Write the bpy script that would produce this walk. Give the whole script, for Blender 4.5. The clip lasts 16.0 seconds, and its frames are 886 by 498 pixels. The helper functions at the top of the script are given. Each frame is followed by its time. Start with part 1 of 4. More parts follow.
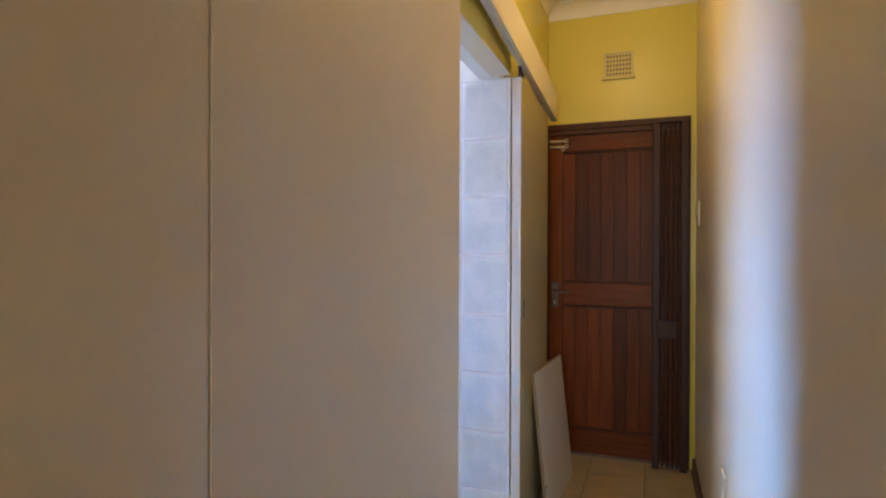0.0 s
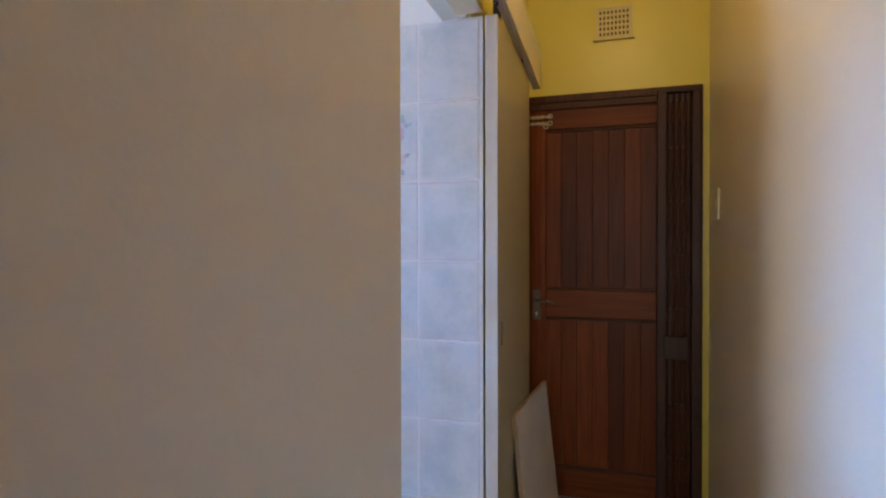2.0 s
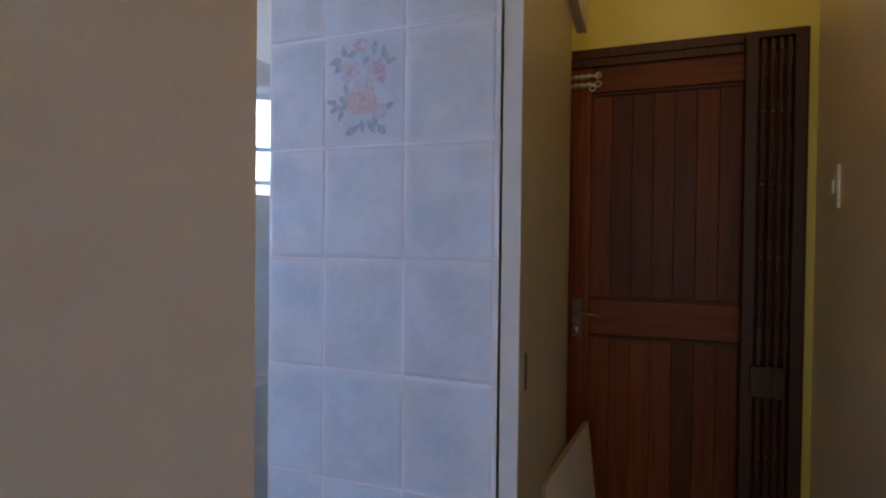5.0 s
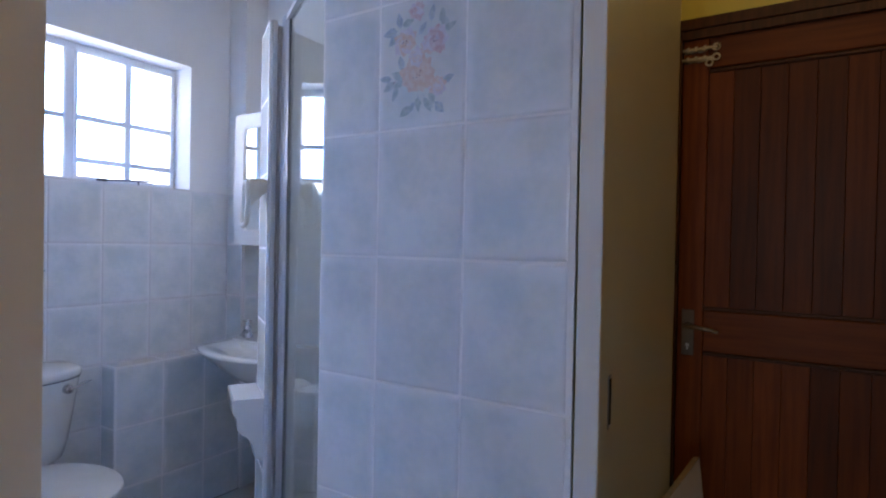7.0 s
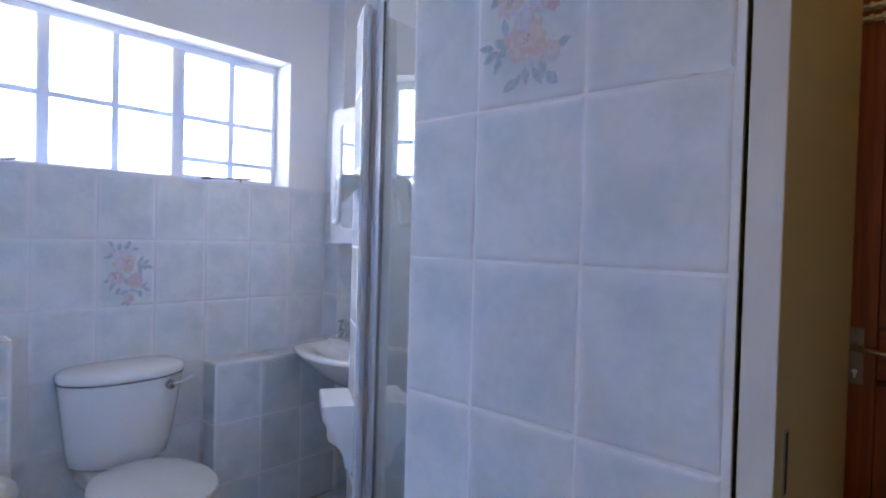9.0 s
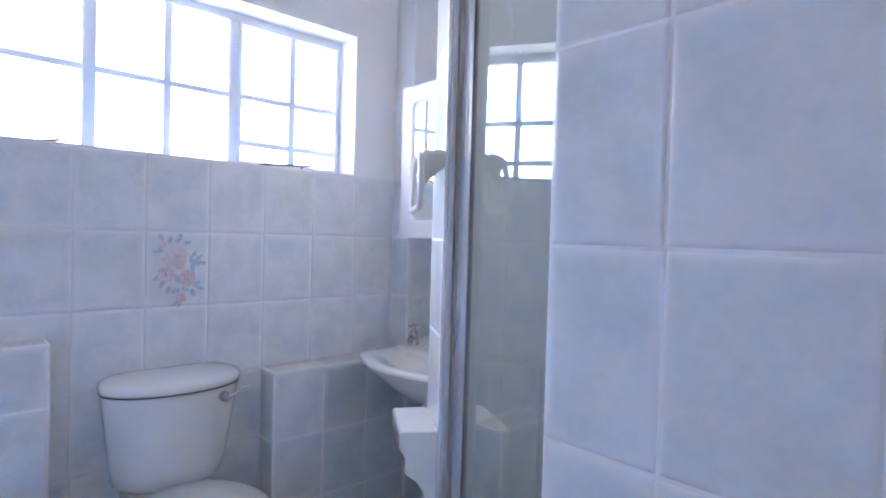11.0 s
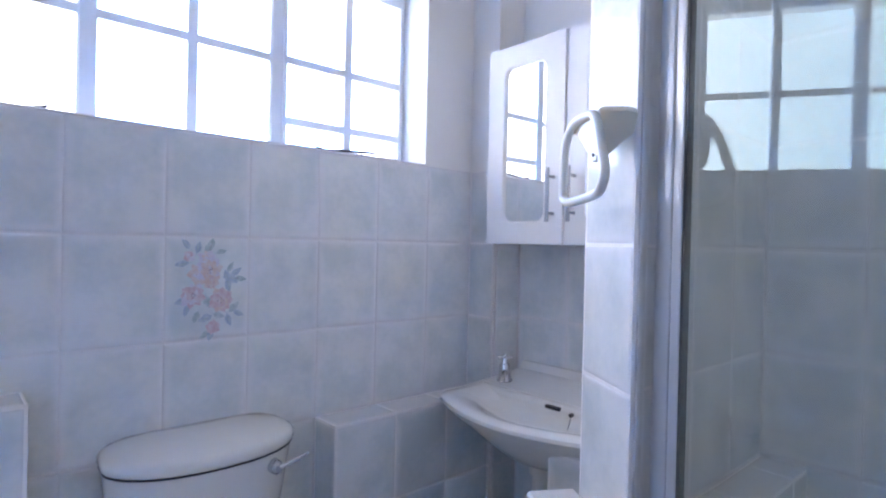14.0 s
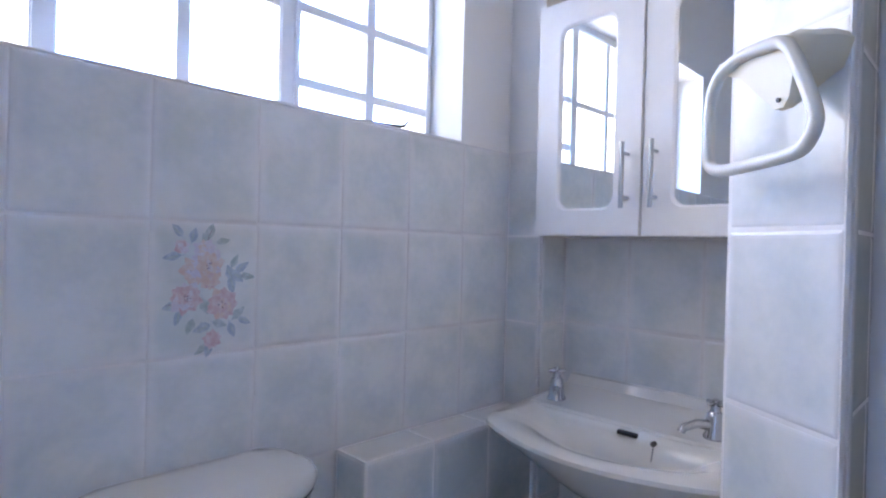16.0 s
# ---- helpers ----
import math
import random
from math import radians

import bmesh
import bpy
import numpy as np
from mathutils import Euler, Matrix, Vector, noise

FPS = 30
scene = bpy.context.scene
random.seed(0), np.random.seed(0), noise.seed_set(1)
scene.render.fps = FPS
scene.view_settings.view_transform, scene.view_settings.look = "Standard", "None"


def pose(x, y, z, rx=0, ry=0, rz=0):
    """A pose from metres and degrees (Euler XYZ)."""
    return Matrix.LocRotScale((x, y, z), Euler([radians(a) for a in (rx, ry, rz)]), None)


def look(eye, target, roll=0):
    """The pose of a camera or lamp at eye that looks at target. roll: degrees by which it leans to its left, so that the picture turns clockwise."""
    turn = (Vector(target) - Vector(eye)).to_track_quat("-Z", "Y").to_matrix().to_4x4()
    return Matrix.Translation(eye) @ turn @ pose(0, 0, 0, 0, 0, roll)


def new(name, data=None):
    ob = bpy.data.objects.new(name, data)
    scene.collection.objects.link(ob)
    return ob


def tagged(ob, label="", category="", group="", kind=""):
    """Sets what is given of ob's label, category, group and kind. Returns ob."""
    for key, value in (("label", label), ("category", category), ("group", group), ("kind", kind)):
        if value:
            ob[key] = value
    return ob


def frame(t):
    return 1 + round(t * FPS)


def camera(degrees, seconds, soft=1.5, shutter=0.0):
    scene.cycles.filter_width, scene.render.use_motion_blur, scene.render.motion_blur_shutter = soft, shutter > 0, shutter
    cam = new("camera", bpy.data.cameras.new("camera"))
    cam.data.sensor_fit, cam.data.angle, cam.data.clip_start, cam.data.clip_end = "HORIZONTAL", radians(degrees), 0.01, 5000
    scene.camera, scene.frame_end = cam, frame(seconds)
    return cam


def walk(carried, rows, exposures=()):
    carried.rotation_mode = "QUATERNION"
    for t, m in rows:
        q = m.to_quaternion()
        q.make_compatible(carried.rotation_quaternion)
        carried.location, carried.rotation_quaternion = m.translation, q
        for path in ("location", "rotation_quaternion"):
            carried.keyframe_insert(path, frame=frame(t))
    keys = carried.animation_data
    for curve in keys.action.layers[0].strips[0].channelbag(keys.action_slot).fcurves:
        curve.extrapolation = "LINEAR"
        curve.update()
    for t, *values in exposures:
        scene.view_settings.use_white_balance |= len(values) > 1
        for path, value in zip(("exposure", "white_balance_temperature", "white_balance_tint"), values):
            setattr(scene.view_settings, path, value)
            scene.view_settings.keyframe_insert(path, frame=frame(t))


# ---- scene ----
cam = camera(76.8, 16.0, soft=2.15)
PATH = [
    (0, (-0.715, 3.554, 1.245), (-1.41, 5.4295, 1.238), 0.2),
    (0.5, (-0.7695, 3.7095, 1.2445), (-1.4315, 5.5965, 1.2375), 0.1),
    (1, (-0.815, 3.8625, 1.246), (-1.44, 5.762, 1.234), 0.1),
    (1.5, (-0.852, 4.033, 1.256), (-1.457, 5.939, 1.24), -0.1),
    (2, (-0.875, 4.184, 1.265), (-1.47, 6.093, 1.244), -0.1),
    (2.5, (-0.887, 4.3345, 1.262), (-1.473, 6.2465, 1.244), -0.2),
    (3, (-0.886, 4.4525, 1.2615), (-1.475, 6.3635, 1.237), -0.1),
    (3.5, (-0.915, 4.5445, 1.249), (-1.51, 6.454, 1.221), 0.1),
    (6, (-0.971, 4.886, 1.253), (-1.852, 6.682, 1.23), 0.8),
    (6.5, (-0.963, 4.938, 1.245), (-1.937, 6.685, 1.226), 0.9),
    (7, (-0.969, 4.978, 1.24), (-2.029, 6.673, 1.216), 1.1),
    (7.5, (-0.995, 5.023, 1.238), (-2.132, 6.668, 1.209), 1.2),
    (8, (-1.022, 5.059, 1.235), (-2.232, 6.651, 1.205), 1.2),
    (8.5, (-1.043, 5.091, 1.241), (-2.326, 6.625, 1.204), 1.3),
    (9, (-1.081, 5.122, 1.245), (-2.422, 6.605, 1.206), 1.5),
    (11.5, (-1.491, 5.296, 1.211), (-2.975, 6.636, 1.168), 1.6),
    (12, (-1.584, 5.313, 1.213), (-3.074, 6.646, 1.169), 1.6),
    (12.5, (-1.672, 5.345, 1.212), (-3.174, 6.665, 1.169), 1.5),
    (13, (-1.774, 5.352, 1.204), (-3.261, 6.69, 1.166), 1.6),
    (13.5, (-1.896, 5.363, 1.206), (-3.37, 6.714, 1.17), 1.5),
    (14, (-1.984, 5.39, 1.203), (-3.464, 6.734, 1.186), 1.3),
    (14.5, (-2.075, 5.407, 1.194), (-3.554, 6.754, 1.183), 1.3),
    (15, (-2.162, 5.424, 1.188), (-3.632, 6.78, 1.17), 1.1),
    (15.5, (-2.253, 5.443, 1.179), (-3.705, 6.819, 1.169), 1.0),
    (16, (-2.328, 5.458, 1.174), (-3.743, 6.871, 1.163), 1.5),
]
EXPOSURES = [(0.0, 1.58, 6900, 10), (1.5, 1.33, 6850, 10), (3.5, 0.83, 6720, 11), (6.0, 0.38, 6430, 12), (7.0, 0.37, 6300, 12), (9.0, 0.59, 6460, 13), (11.5, 0.94, 6720, 12), (12.5, 1.0, 6640, 12), (14.5, 0.60, 6700, 13), (15.5, 0.64, 6900, 13), (16.0, 0.48, 7000, 13)]
walk(cam, [(t, look(eye, target, roll)) for t, eye, target, roll in PATH], exposures=EXPOSURES)

# ---- light ----
world = bpy.data.worlds.new("sky")
scene.world = world
world.use_nodes = True
wn = world.node_tree.nodes
sky = wn.new("ShaderNodeTexSky")
sky.sky_type, sky.sun_disc = "NISHITA", False
sky.sun_elevation, sky.sun_rotation = radians(42), radians(20)
world.node_tree.links.new(sky.outputs[0], wn["Background"].inputs[0])
wn["Background"].inputs[1].default_value = 0.12


def area(name, eye, target, w, h, power, colour):
    lamp = bpy.data.lights.new(name, "AREA")
    lamp.shape, lamp.size, lamp.size_y, lamp.energy, lamp.color = "RECTANGLE", w, h, power, colour
    ob = new(name, lamp)
    ob.matrix_world = look(eye, target)
    return ob


sun = bpy.data.lights.new("sun", "SUN")
sun.energy, sun.angle, sun.color = 2.5, radians(0.5), (1.0, 0.95, 0.88)
new("sun", sun).matrix_world = look((6, 2, 8), (0, 0, 0))
# daylight in the bathroom window
area("bathroom_window_daylight", (-3.66, 5.844, 1.752), (-2.6, 5.844, 1.752), 1.55, 0.64, 17.5, (0.85, 0.87, 0.96))
# narrow blue lamp added for the high sky, aimed at the passage wall
high = area("bathroom_window_high_sky", (-4.05, 6.85, 2.05), (-0.475, 4.80, 0.45), 2.4, 0.9, 52, (0.09, 0.34, 1.0))
high.data.spread = radians(52)
# fill for the passage, from an added window in the unseen hall
area("unseen_window_fill", (-0.85, -1.56, 1.6), (-0.85, 0, 1.6), 1.7, 1.2, 28, (0.93, 0.925, 0.93))
# unseen lamp added to warm the end of the passage
bulb = bpy.data.lights.new("unseen_passage_bulb", "POINT")
bulb.energy, bulb.color, bulb.shadow_soft_size = 2.7, (1.0, 0.70, 0.30), 0.05
new("unseen_passage_bulb", bulb).location = (-0.85, 5.75, 2.52)

# ---- materials ----
def material(name, base, second=None, rough=0.5, metal=0.0, scale=8.0, amount=0.5, stretch=(1, 1, 1), bump=0.0, bump_scale=60.0, spread=0.0, coat=0.0, spec=None):
    """A surface of two mixed tones, with fine relief; spread varies the tone from piece to piece."""
    m = bpy.data.materials.new(name)
    m.use_nodes = True
    t = m.node_tree
    b = t.nodes["Principled BSDF"]
    b.inputs["Roughness"].default_value, b.inputs["Metallic"].default_value = rough, metal
    b.inputs["Coat Weight"].default_value = coat
    if spec is not None:
        b.inputs["Specular IOR Level"].default_value = spec
    co, mp = t.nodes.new("ShaderNodeTexCoord"), t.nodes.new("ShaderNodeMapping")
    mp.inputs["Scale"].default_value = stretch
    info = t.nodes.new("ShaderNodeObjectInfo")
    mul = t.nodes.new("ShaderNodeMath")
    mul.operation, mul.inputs[1].default_value = "MULTIPLY", 53.0
    t.links.new(info.outputs["Random"], mul.inputs[0])
    add = t.nodes.new("ShaderNodeVectorMath")
    t.links.new(co.outputs["Object"], add.inputs[0])
    t.links.new(mul.outputs[0], add.inputs[1])
    t.links.new(add.outputs[0], mp.inputs["Vector"])
    n1, n2 = t.nodes.new("ShaderNodeTexNoise"), t.nodes.new("ShaderNodeTexNoise")
    n1.inputs["Scale"].default_value, n1.inputs["Detail"].default_value = scale, 5
    n2.inputs["Scale"].default_value, n2.inputs["Detail"].default_value = scale * 7, 3
    t.links.new(mp.outputs[0], n1.inputs["Vector"])
    t.links.new(mp.outputs[0], n2.inputs["Vector"])
    ramp = t.nodes.new("ShaderNodeMapRange")
    ramp.inputs["From Min"].default_value, ramp.inputs["From Max"].default_value = 0.38, 0.66
    ramp.inputs["To Max"].default_value = amount
    blend = t.nodes.new("ShaderNodeMath")
    blend.operation = "MULTIPLY_ADD"
    blend.inputs[1].default_value, blend.inputs[2].default_value = 0.25, -0.12
    t.links.new(n2.outputs[0], blend.inputs[0])
    tot = t.nodes.new("ShaderNodeMath")
    t.links.new(n1.outputs[0], tot.inputs[0])
    t.links.new(blend.outputs[0], tot.inputs[1])
    t.links.new(tot.outputs[0], ramp.inputs["Value"])
    mix = t.nodes.new("ShaderNodeMix")
    mix.data_type = "RGBA"
    mix.inputs["A"].default_value = (*base, 1)
    mix.inputs["B"].default_value = (*(second or [c * 0.8 for c in base]), 1)
    t.links.new(ramp.outputs[0], mix.inputs["Factor"])
    last = mix.outputs["Result"]
    if spread:
        vary, hsv = t.nodes.new("ShaderNodeMapRange"), t.nodes.new("ShaderNodeHueSaturation")
        vary.inputs["To Min"].default_value, vary.inputs["To Max"].default_value = 1 - spread, 1 + spread
        t.links.new(info.outputs["Random"], vary.inputs["Value"])
        t.links.new(vary.outputs[0], hsv.inputs["Value"])
        t.links.new(last, hsv.inputs["Color"])
        last = hsv.outputs[0]
    t.links.new(last, b.inputs["Base Color"])
    if bump:
        n3, bp = t.nodes.new("ShaderNodeTexNoise"), t.nodes.new("ShaderNodeBump")
        n3.inputs["Scale"].default_value, n3.inputs["Detail"].default_value = bump_scale, 4
        t.links.new(mp.outputs[0], n3.inputs["Vector"])
        t.links.new(n3.outputs[0], bp.inputs["Height"])
        bp.inputs["Strength"].default_value, bp.inputs["Distance"].default_value = bump, 0.004
        t.links.new(bp.outputs[0], b.inputs["Normal"])
    return m


CREAM = material("cream_wall_paint", (0.735, 0.625, 0.466), (0.718, 0.607, 0.448), 0.36, scale=1.6, amount=0.4, bump=0.16, bump_scale=70)
YELLOW = material("yellow_wall_paint", (0.69, 0.585, 0.115), (0.665, 0.56, 0.105), 0.33, scale=2.2, bump=0.2, bump_scale=55)
WHITE_WALL = material("white_wall_paint", (0.87, 0.85, 0.82), (0.82, 0.80, 0.77), 0.5, scale=2.5, bump=0.2, bump_scale=60)
CEILING = material("ceiling_paint", (0.80, 0.76, 0.66), (0.75, 0.71, 0.60), 0.7, scale=3, bump=0.1)
TILE = material("pale_blue_glazed_tile", (0.79, 0.795, 0.785), (0.585, 0.63, 0.635), 0.13, scale=8.5, amount=0.66, bump=0.05, bump_scale=14, spread=0.02)
# the glaze pales towards the edges of each tile
tt = TILE.node_tree
tb = tt.nodes["Principled BSDF"]
tone = tb.inputs["Base Color"].links[0].from_socket
tc, ts = tt.nodes.new("ShaderNodeTexCoord"), tt.nodes.new("ShaderNodeSeparateXYZ")
tt.links.new(tc.outputs["Generated"], ts.inputs[0])
sides = []
for axis in ("X", "Y"):
    away, width = tt.nodes.new("ShaderNodeMath"), tt.nodes.new("ShaderNodeMath")
    away.operation, away.inputs[1].default_value = "SUBTRACT", 0.5
    width.operation = "ABSOLUTE"
    tt.links.new(ts.outputs[axis], away.inputs[0])
    tt.links.new(away.outputs[0], width.inputs[0])
    sides.append(width.outputs[0])
rim, tn, wob, edge, pale = tt.nodes.new("ShaderNodeMath"), tt.nodes.new("ShaderNodeTexNoise"), tt.nodes.new("ShaderNodeMath"), tt.nodes.new("ShaderNodeMapRange"), tt.nodes.new("ShaderNodeMix")
rim.operation, wob.operation = "SMOOTH_MAX", "MULTIPLY_ADD"
rim.inputs[2].default_value = 0.08
tn.inputs["Scale"].default_value = 22
wob.inputs[1].default_value = 0.16
edge.interpolation_type = "SMOOTHSTEP"
edge.inputs["From Min"].default_value, edge.inputs["From Max"].default_value, edge.inputs["To Max"].default_value = 0.455, 0.60, 0.80
pale.data_type = "RGBA"
pale.inputs["B"].default_value = (0.82, 0.80, 0.805, 1)
tt.links.new(sides[0], rim.inputs[0])
tt.links.new(sides[1], rim.inputs[1])
tt.links.new(tc.outputs["Object"], tn.inputs["Vector"])
tt.links.new(tn.outputs[0], wob.inputs[0])
tt.links.new(rim.outputs[0], wob.inputs[2])
tt.links.new(wob.outputs[0], edge.inputs["Value"])
tt.links.new(edge.outputs[0], pale.inputs["Factor"])
tt.links.new(tone, pale.inputs["A"])
tt.links.new(pale.outputs["Result"], tb.inputs["Base Color"])
WEST_GROUT = material("pale_grout", (0.79, 0.765, 0.76), (0.66, 0.635, 0.63), 0.7, scale=9, amount=0.8, bump=0.12, bump_scale=120)
GROUT = material("white_grout", (0.90, 0.875, 0.865), (0.80, 0.77, 0.76), 0.6, scale=12, amount=0.6, bump=0.12, bump_scale=120)
TRIM = material("white_tile_trim", (0.84, 0.82, 0.81), (0.78, 0.76, 0.75), 0.25, scale=12)
FLOOR_TILE = material("beige_floor_tile", (0.50, 0.38, 0.22), (0.40, 0.29, 0.16), 0.3, scale=7, amount=0.8, bump=0.1, spread=0.06)
FLOOR_GROUT = material("brown_floor_grout", (0.17, 0.12, 0.08), None, 0.9, scale=20)
BATH_FLOOR = material("pale_floor_tile", (0.68, 0.66, 0.63), (0.58, 0.56, 0.53), 0.3, scale=7, bump=0.1, spread=0.05)
CERAMIC = material("white_ceramic", (0.86, 0.83, 0.785), (0.81, 0.785, 0.745), 0.09, scale=5, amount=0.6, coat=0.3)
PLASTIC = material("white_plastic", (0.78, 0.75, 0.70), (0.72, 0.69, 0.62), 0.28, scale=9)
BOLT_PAINT = material("worn_cream_bolt_paint", (0.62, 0.54, 0.39), (0.34, 0.28, 0.19), 0.4, metal=0.1, scale=60, amount=0.8)
IVORY = material("ivory_plastic", (0.70, 0.64, 0.51), (0.65, 0.58, 0.45), 0.3, scale=9)
ENAMEL = material("white_steel_enamel", (0.86, 0.88, 0.92), (0.80, 0.83, 0.88), 0.3, scale=12, bump=0.1)
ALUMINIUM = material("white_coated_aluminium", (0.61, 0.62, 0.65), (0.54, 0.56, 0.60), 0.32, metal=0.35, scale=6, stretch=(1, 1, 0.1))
CHROME = material("chrome", (0.58, 0.59, 0.62), (0.40, 0.41, 0.44), 0.08, metal=1.0, scale=20)
STEEL = material("brushed_steel", (0.38, 0.39, 0.41), (0.30, 0.31, 0.33), 0.28, metal=1.0, scale=30, stretch=(1, 1, 0.1))
LOCK = material("worn_bronze_steel", (0.20, 0.16, 0.13), (0.13, 0.10, 0.08), 0.35, metal=0.7, scale=25)
RUBBER_AND_SHADE = material("dark_gasket_and_shade", (0.035, 0.04, 0.05), None, 0.6, scale=20)
LATCH_IRON = material("dark_iron", (0.06, 0.06, 0.07), (0.11, 0.09, 0.08), 0.5, metal=0.5, scale=30)
WOOD = material("meranti_wood", (0.168, 0.042, 0.009), (0.098, 0.023, 0.005), 0.42, spec=0.18, scale=7, amount=0.8, stretch=(9, 9, 0.45), bump=0.10, bump_scale=20, spread=0.42)
WOOD_H = material("meranti_wood_rail", (0.168, 0.042, 0.009), (0.098, 0.023, 0.005), 0.42, spec=0.18, scale=7, amount=0.8, stretch=(0.45, 9, 9), bump=0.10, bump_scale=20, spread=0.1)
FRAME_WOOD = material("dark_stained_frame", (0.085, 0.030, 0.014), (0.050, 0.018, 0.009), 0.42, spec=0.2, scale=10, amount=1.0, stretch=(9, 9, 0.6), bump=0.1, bump_scale=20)
GATE_PAINT = material("dark_brown_gate_paint", (0.052, 0.022, 0.014), (0.036, 0.016, 0.010), 0.45, spec=0.25, scale=18, bump=0.1)
SLIDE = material("cream_door_paint", (0.40, 0.34, 0.20), (0.36, 0.305, 0.18), 0.4, scale=3, stretch=(1, 1, 0.4), bump=0.08)
SLIDE_EDGE = material("white_door_edge", (0.66, 0.63, 0.59), (0.58, 0.55, 0.51), 0.45, scale=6, stretch=(1, 1, 0.3))
PELMET = material("white_pelmet_board", (0.74, 0.66, 0.48), (0.68, 0.60, 0.42), 0.45, scale=5)
MELAMINE = material("white_melamine", (0.66, 0.62, 0.57), (0.57, 0.53, 0.49), 0.4, scale=6, bump=0.06)
RAW_EDGE = material("raw_chipboard_edge", (0.36, 0.26, 0.16), (0.25, 0.18, 0.11), 0.85, scale=60)
SKIRT = material("brown_skirting", (0.11, 0.045, 0.028), (0.07, 0.03, 0.02), 0.4, scale=8, stretch=(4, 0.5, 4))
VENT = material("yellow_vent_paint", (0.68, 0.58, 0.26), (0.60, 0.50, 0.20), 0.5, scale=30)
VENT_SHADE = material("vent_shadow", (0.13, 0.09, 0.035), None, 0.8, scale=20)
SWITCH = material("cream_switch_plastic", (0.74, 0.69, 0.56), None, 0.35, scale=10)
RECESS_SHADE = material("recess_shade", (0.02, 0.018, 0.016), None, 0.8, scale=10)
MIRROR = material("mirror_glass", (0.90, 0.92, 0.92), (0.88, 0.90, 0.90), 0.01, metal=1.0, scale=3, amount=0.3)
PRINTS = [material("print_" + n, c, d, 0.16, scale=95, amount=1.0) for n, c, d in (
    ("peach", (0.72, 0.54, 0.48), (0.77, 0.68, 0.65)), ("rose", (0.66, 0.46, 0.49), (0.75, 0.66, 0.68)),
    ("lilac", (0.68, 0.62, 0.70), (0.77, 0.74, 0.79)), ("blue_leaf", (0.40, 0.47, 0.56), (0.58, 0.64, 0.70)),
    ("green_leaf", (0.42, 0.49, 0.49), (0.60, 0.65, 0.66)), ("dark_heart", (0.24, 0.13, 0.19), (0.42, 0.32, 0.36)))]


def glass(name, tint, rough=0.0):
    m = bpy.data.materials.new(name)
    m.use_nodes = True
    b = m.node_tree.nodes["Principled BSDF"]
    b.inputs["Base Color"].default_value, b.inputs["Roughness"].default_value = (*tint, 1), rough
    b.inputs["Transmission Weight"].default_value, b.inputs["IOR"].default_value = 1.0, 1.5
    return m


SHOWER_GLASS = glass("shower_glass", (0.91, 0.955, 0.93))
gt = SHOWER_GLASS.node_tree
gb = gt.nodes["Principled BSDF"]
# teal specular tint puts the sky's blue into the pane's reflections
gb.inputs["Specular Tint"].default_value = (0.55, 0.86, 0.95, 1)
gb.inputs["IOR"].default_value, gb.inputs["Transmission Weight"].default_value = 1.45, 0.95
gc, gv, gr, gp = gt.nodes.new("ShaderNodeTexCoord"), gt.nodes.new("ShaderNodeTexVoronoi"), gt.nodes.new("ShaderNodeMapRange"), gt.nodes.new("ShaderNodeBump")
gv.inputs["Scale"].default_value = 130
gr.inputs["From Min"].default_value, gr.inputs["From Max"].default_value = 0.06, 0.15
gr.inputs["To Min"].default_value, gr.inputs["To Max"].default_value = 1.0, 0.0
gp.inputs["Strength"].default_value, gp.inputs["Distance"].default_value = 0.25, 0.0004
gt.links.new(gc.outputs["Object"], gv.inputs["Vector"])
gt.links.new(gv.outputs["Distance"], gr.inputs["Value"])
gt.links.new(gr.outputs[0], gp.inputs["Height"])
gt.links.new(gp.outputs[0], gb.inputs["Normal"])
PANE_GLASS = glass("window_glass", (0.97, 0.98, 0.99))

# ---- helpers ----
def add_box(bm, x0, x1, y0, y1, z0, z1, bevel=0.0, m=None):
    v = [bm.verts.new((x, y, z)) for x in (x0, x1) for y in (y0, y1) for z in (z0, z1)]
    if m is not None:
        for p in v:
            p.co = m @ p.co
    fs = [bm.faces.new([v[i] for i in f]) for f in ((0, 1, 3, 2), (4, 6, 7, 5), (0, 4, 5, 1), (2, 3, 7, 6), (0, 2, 6, 4), (1, 5, 7, 3))]
    if bevel:
        es = list({e for f in fs for e in f.edges})
        bmesh.ops.bevel(bm, geom=es, offset=bevel, segments=2, affect="EDGES", profile=0.5)
    return bm


def boxes(*specs, bevel=0.0):
    bm = bmesh.new()
    for s in specs:
        add_box(bm, *s, bevel=bevel)
    return bm


def link(name, bm, mat_, smooth=False):
    bmesh.ops.recalc_face_normals(bm, faces=bm.faces)
    me = bpy.data.meshes.new(name)
    bm.to_mesh(me)
    bm.free()
    me.materials.append(mat_)
    if smooth:
        for p in me.polygons:
            p.use_smooth = True
        me.set_sharp_from_angle(angle=radians(40))
    return new(name, me)


def part(name, bm, mat_, parent, label="", smooth=False):
    ob = link(name, bm, mat_, smooth)
    ob.parent = parent
    if label:
        tagged(ob, label)
    return ob


def thing(name, at, label, category, group="", kind=""):
    ob = new(name)
    ob.location = at
    ob.empty_display_size = 0.05
    tagged(ob, label, category, group, kind)
    return ob


def structure(name, bm, mat_, label, category="wall"):
    return tagged(link(name, bm, mat_), label, category, "", "structure")


def settle(ob):
    """Keeps the parts of a thing, built in world metres, where they are."""
    inv = Matrix.Translation(ob.location).inverted()
    for c in ob.children:
        c.matrix_parent_inverse = inv


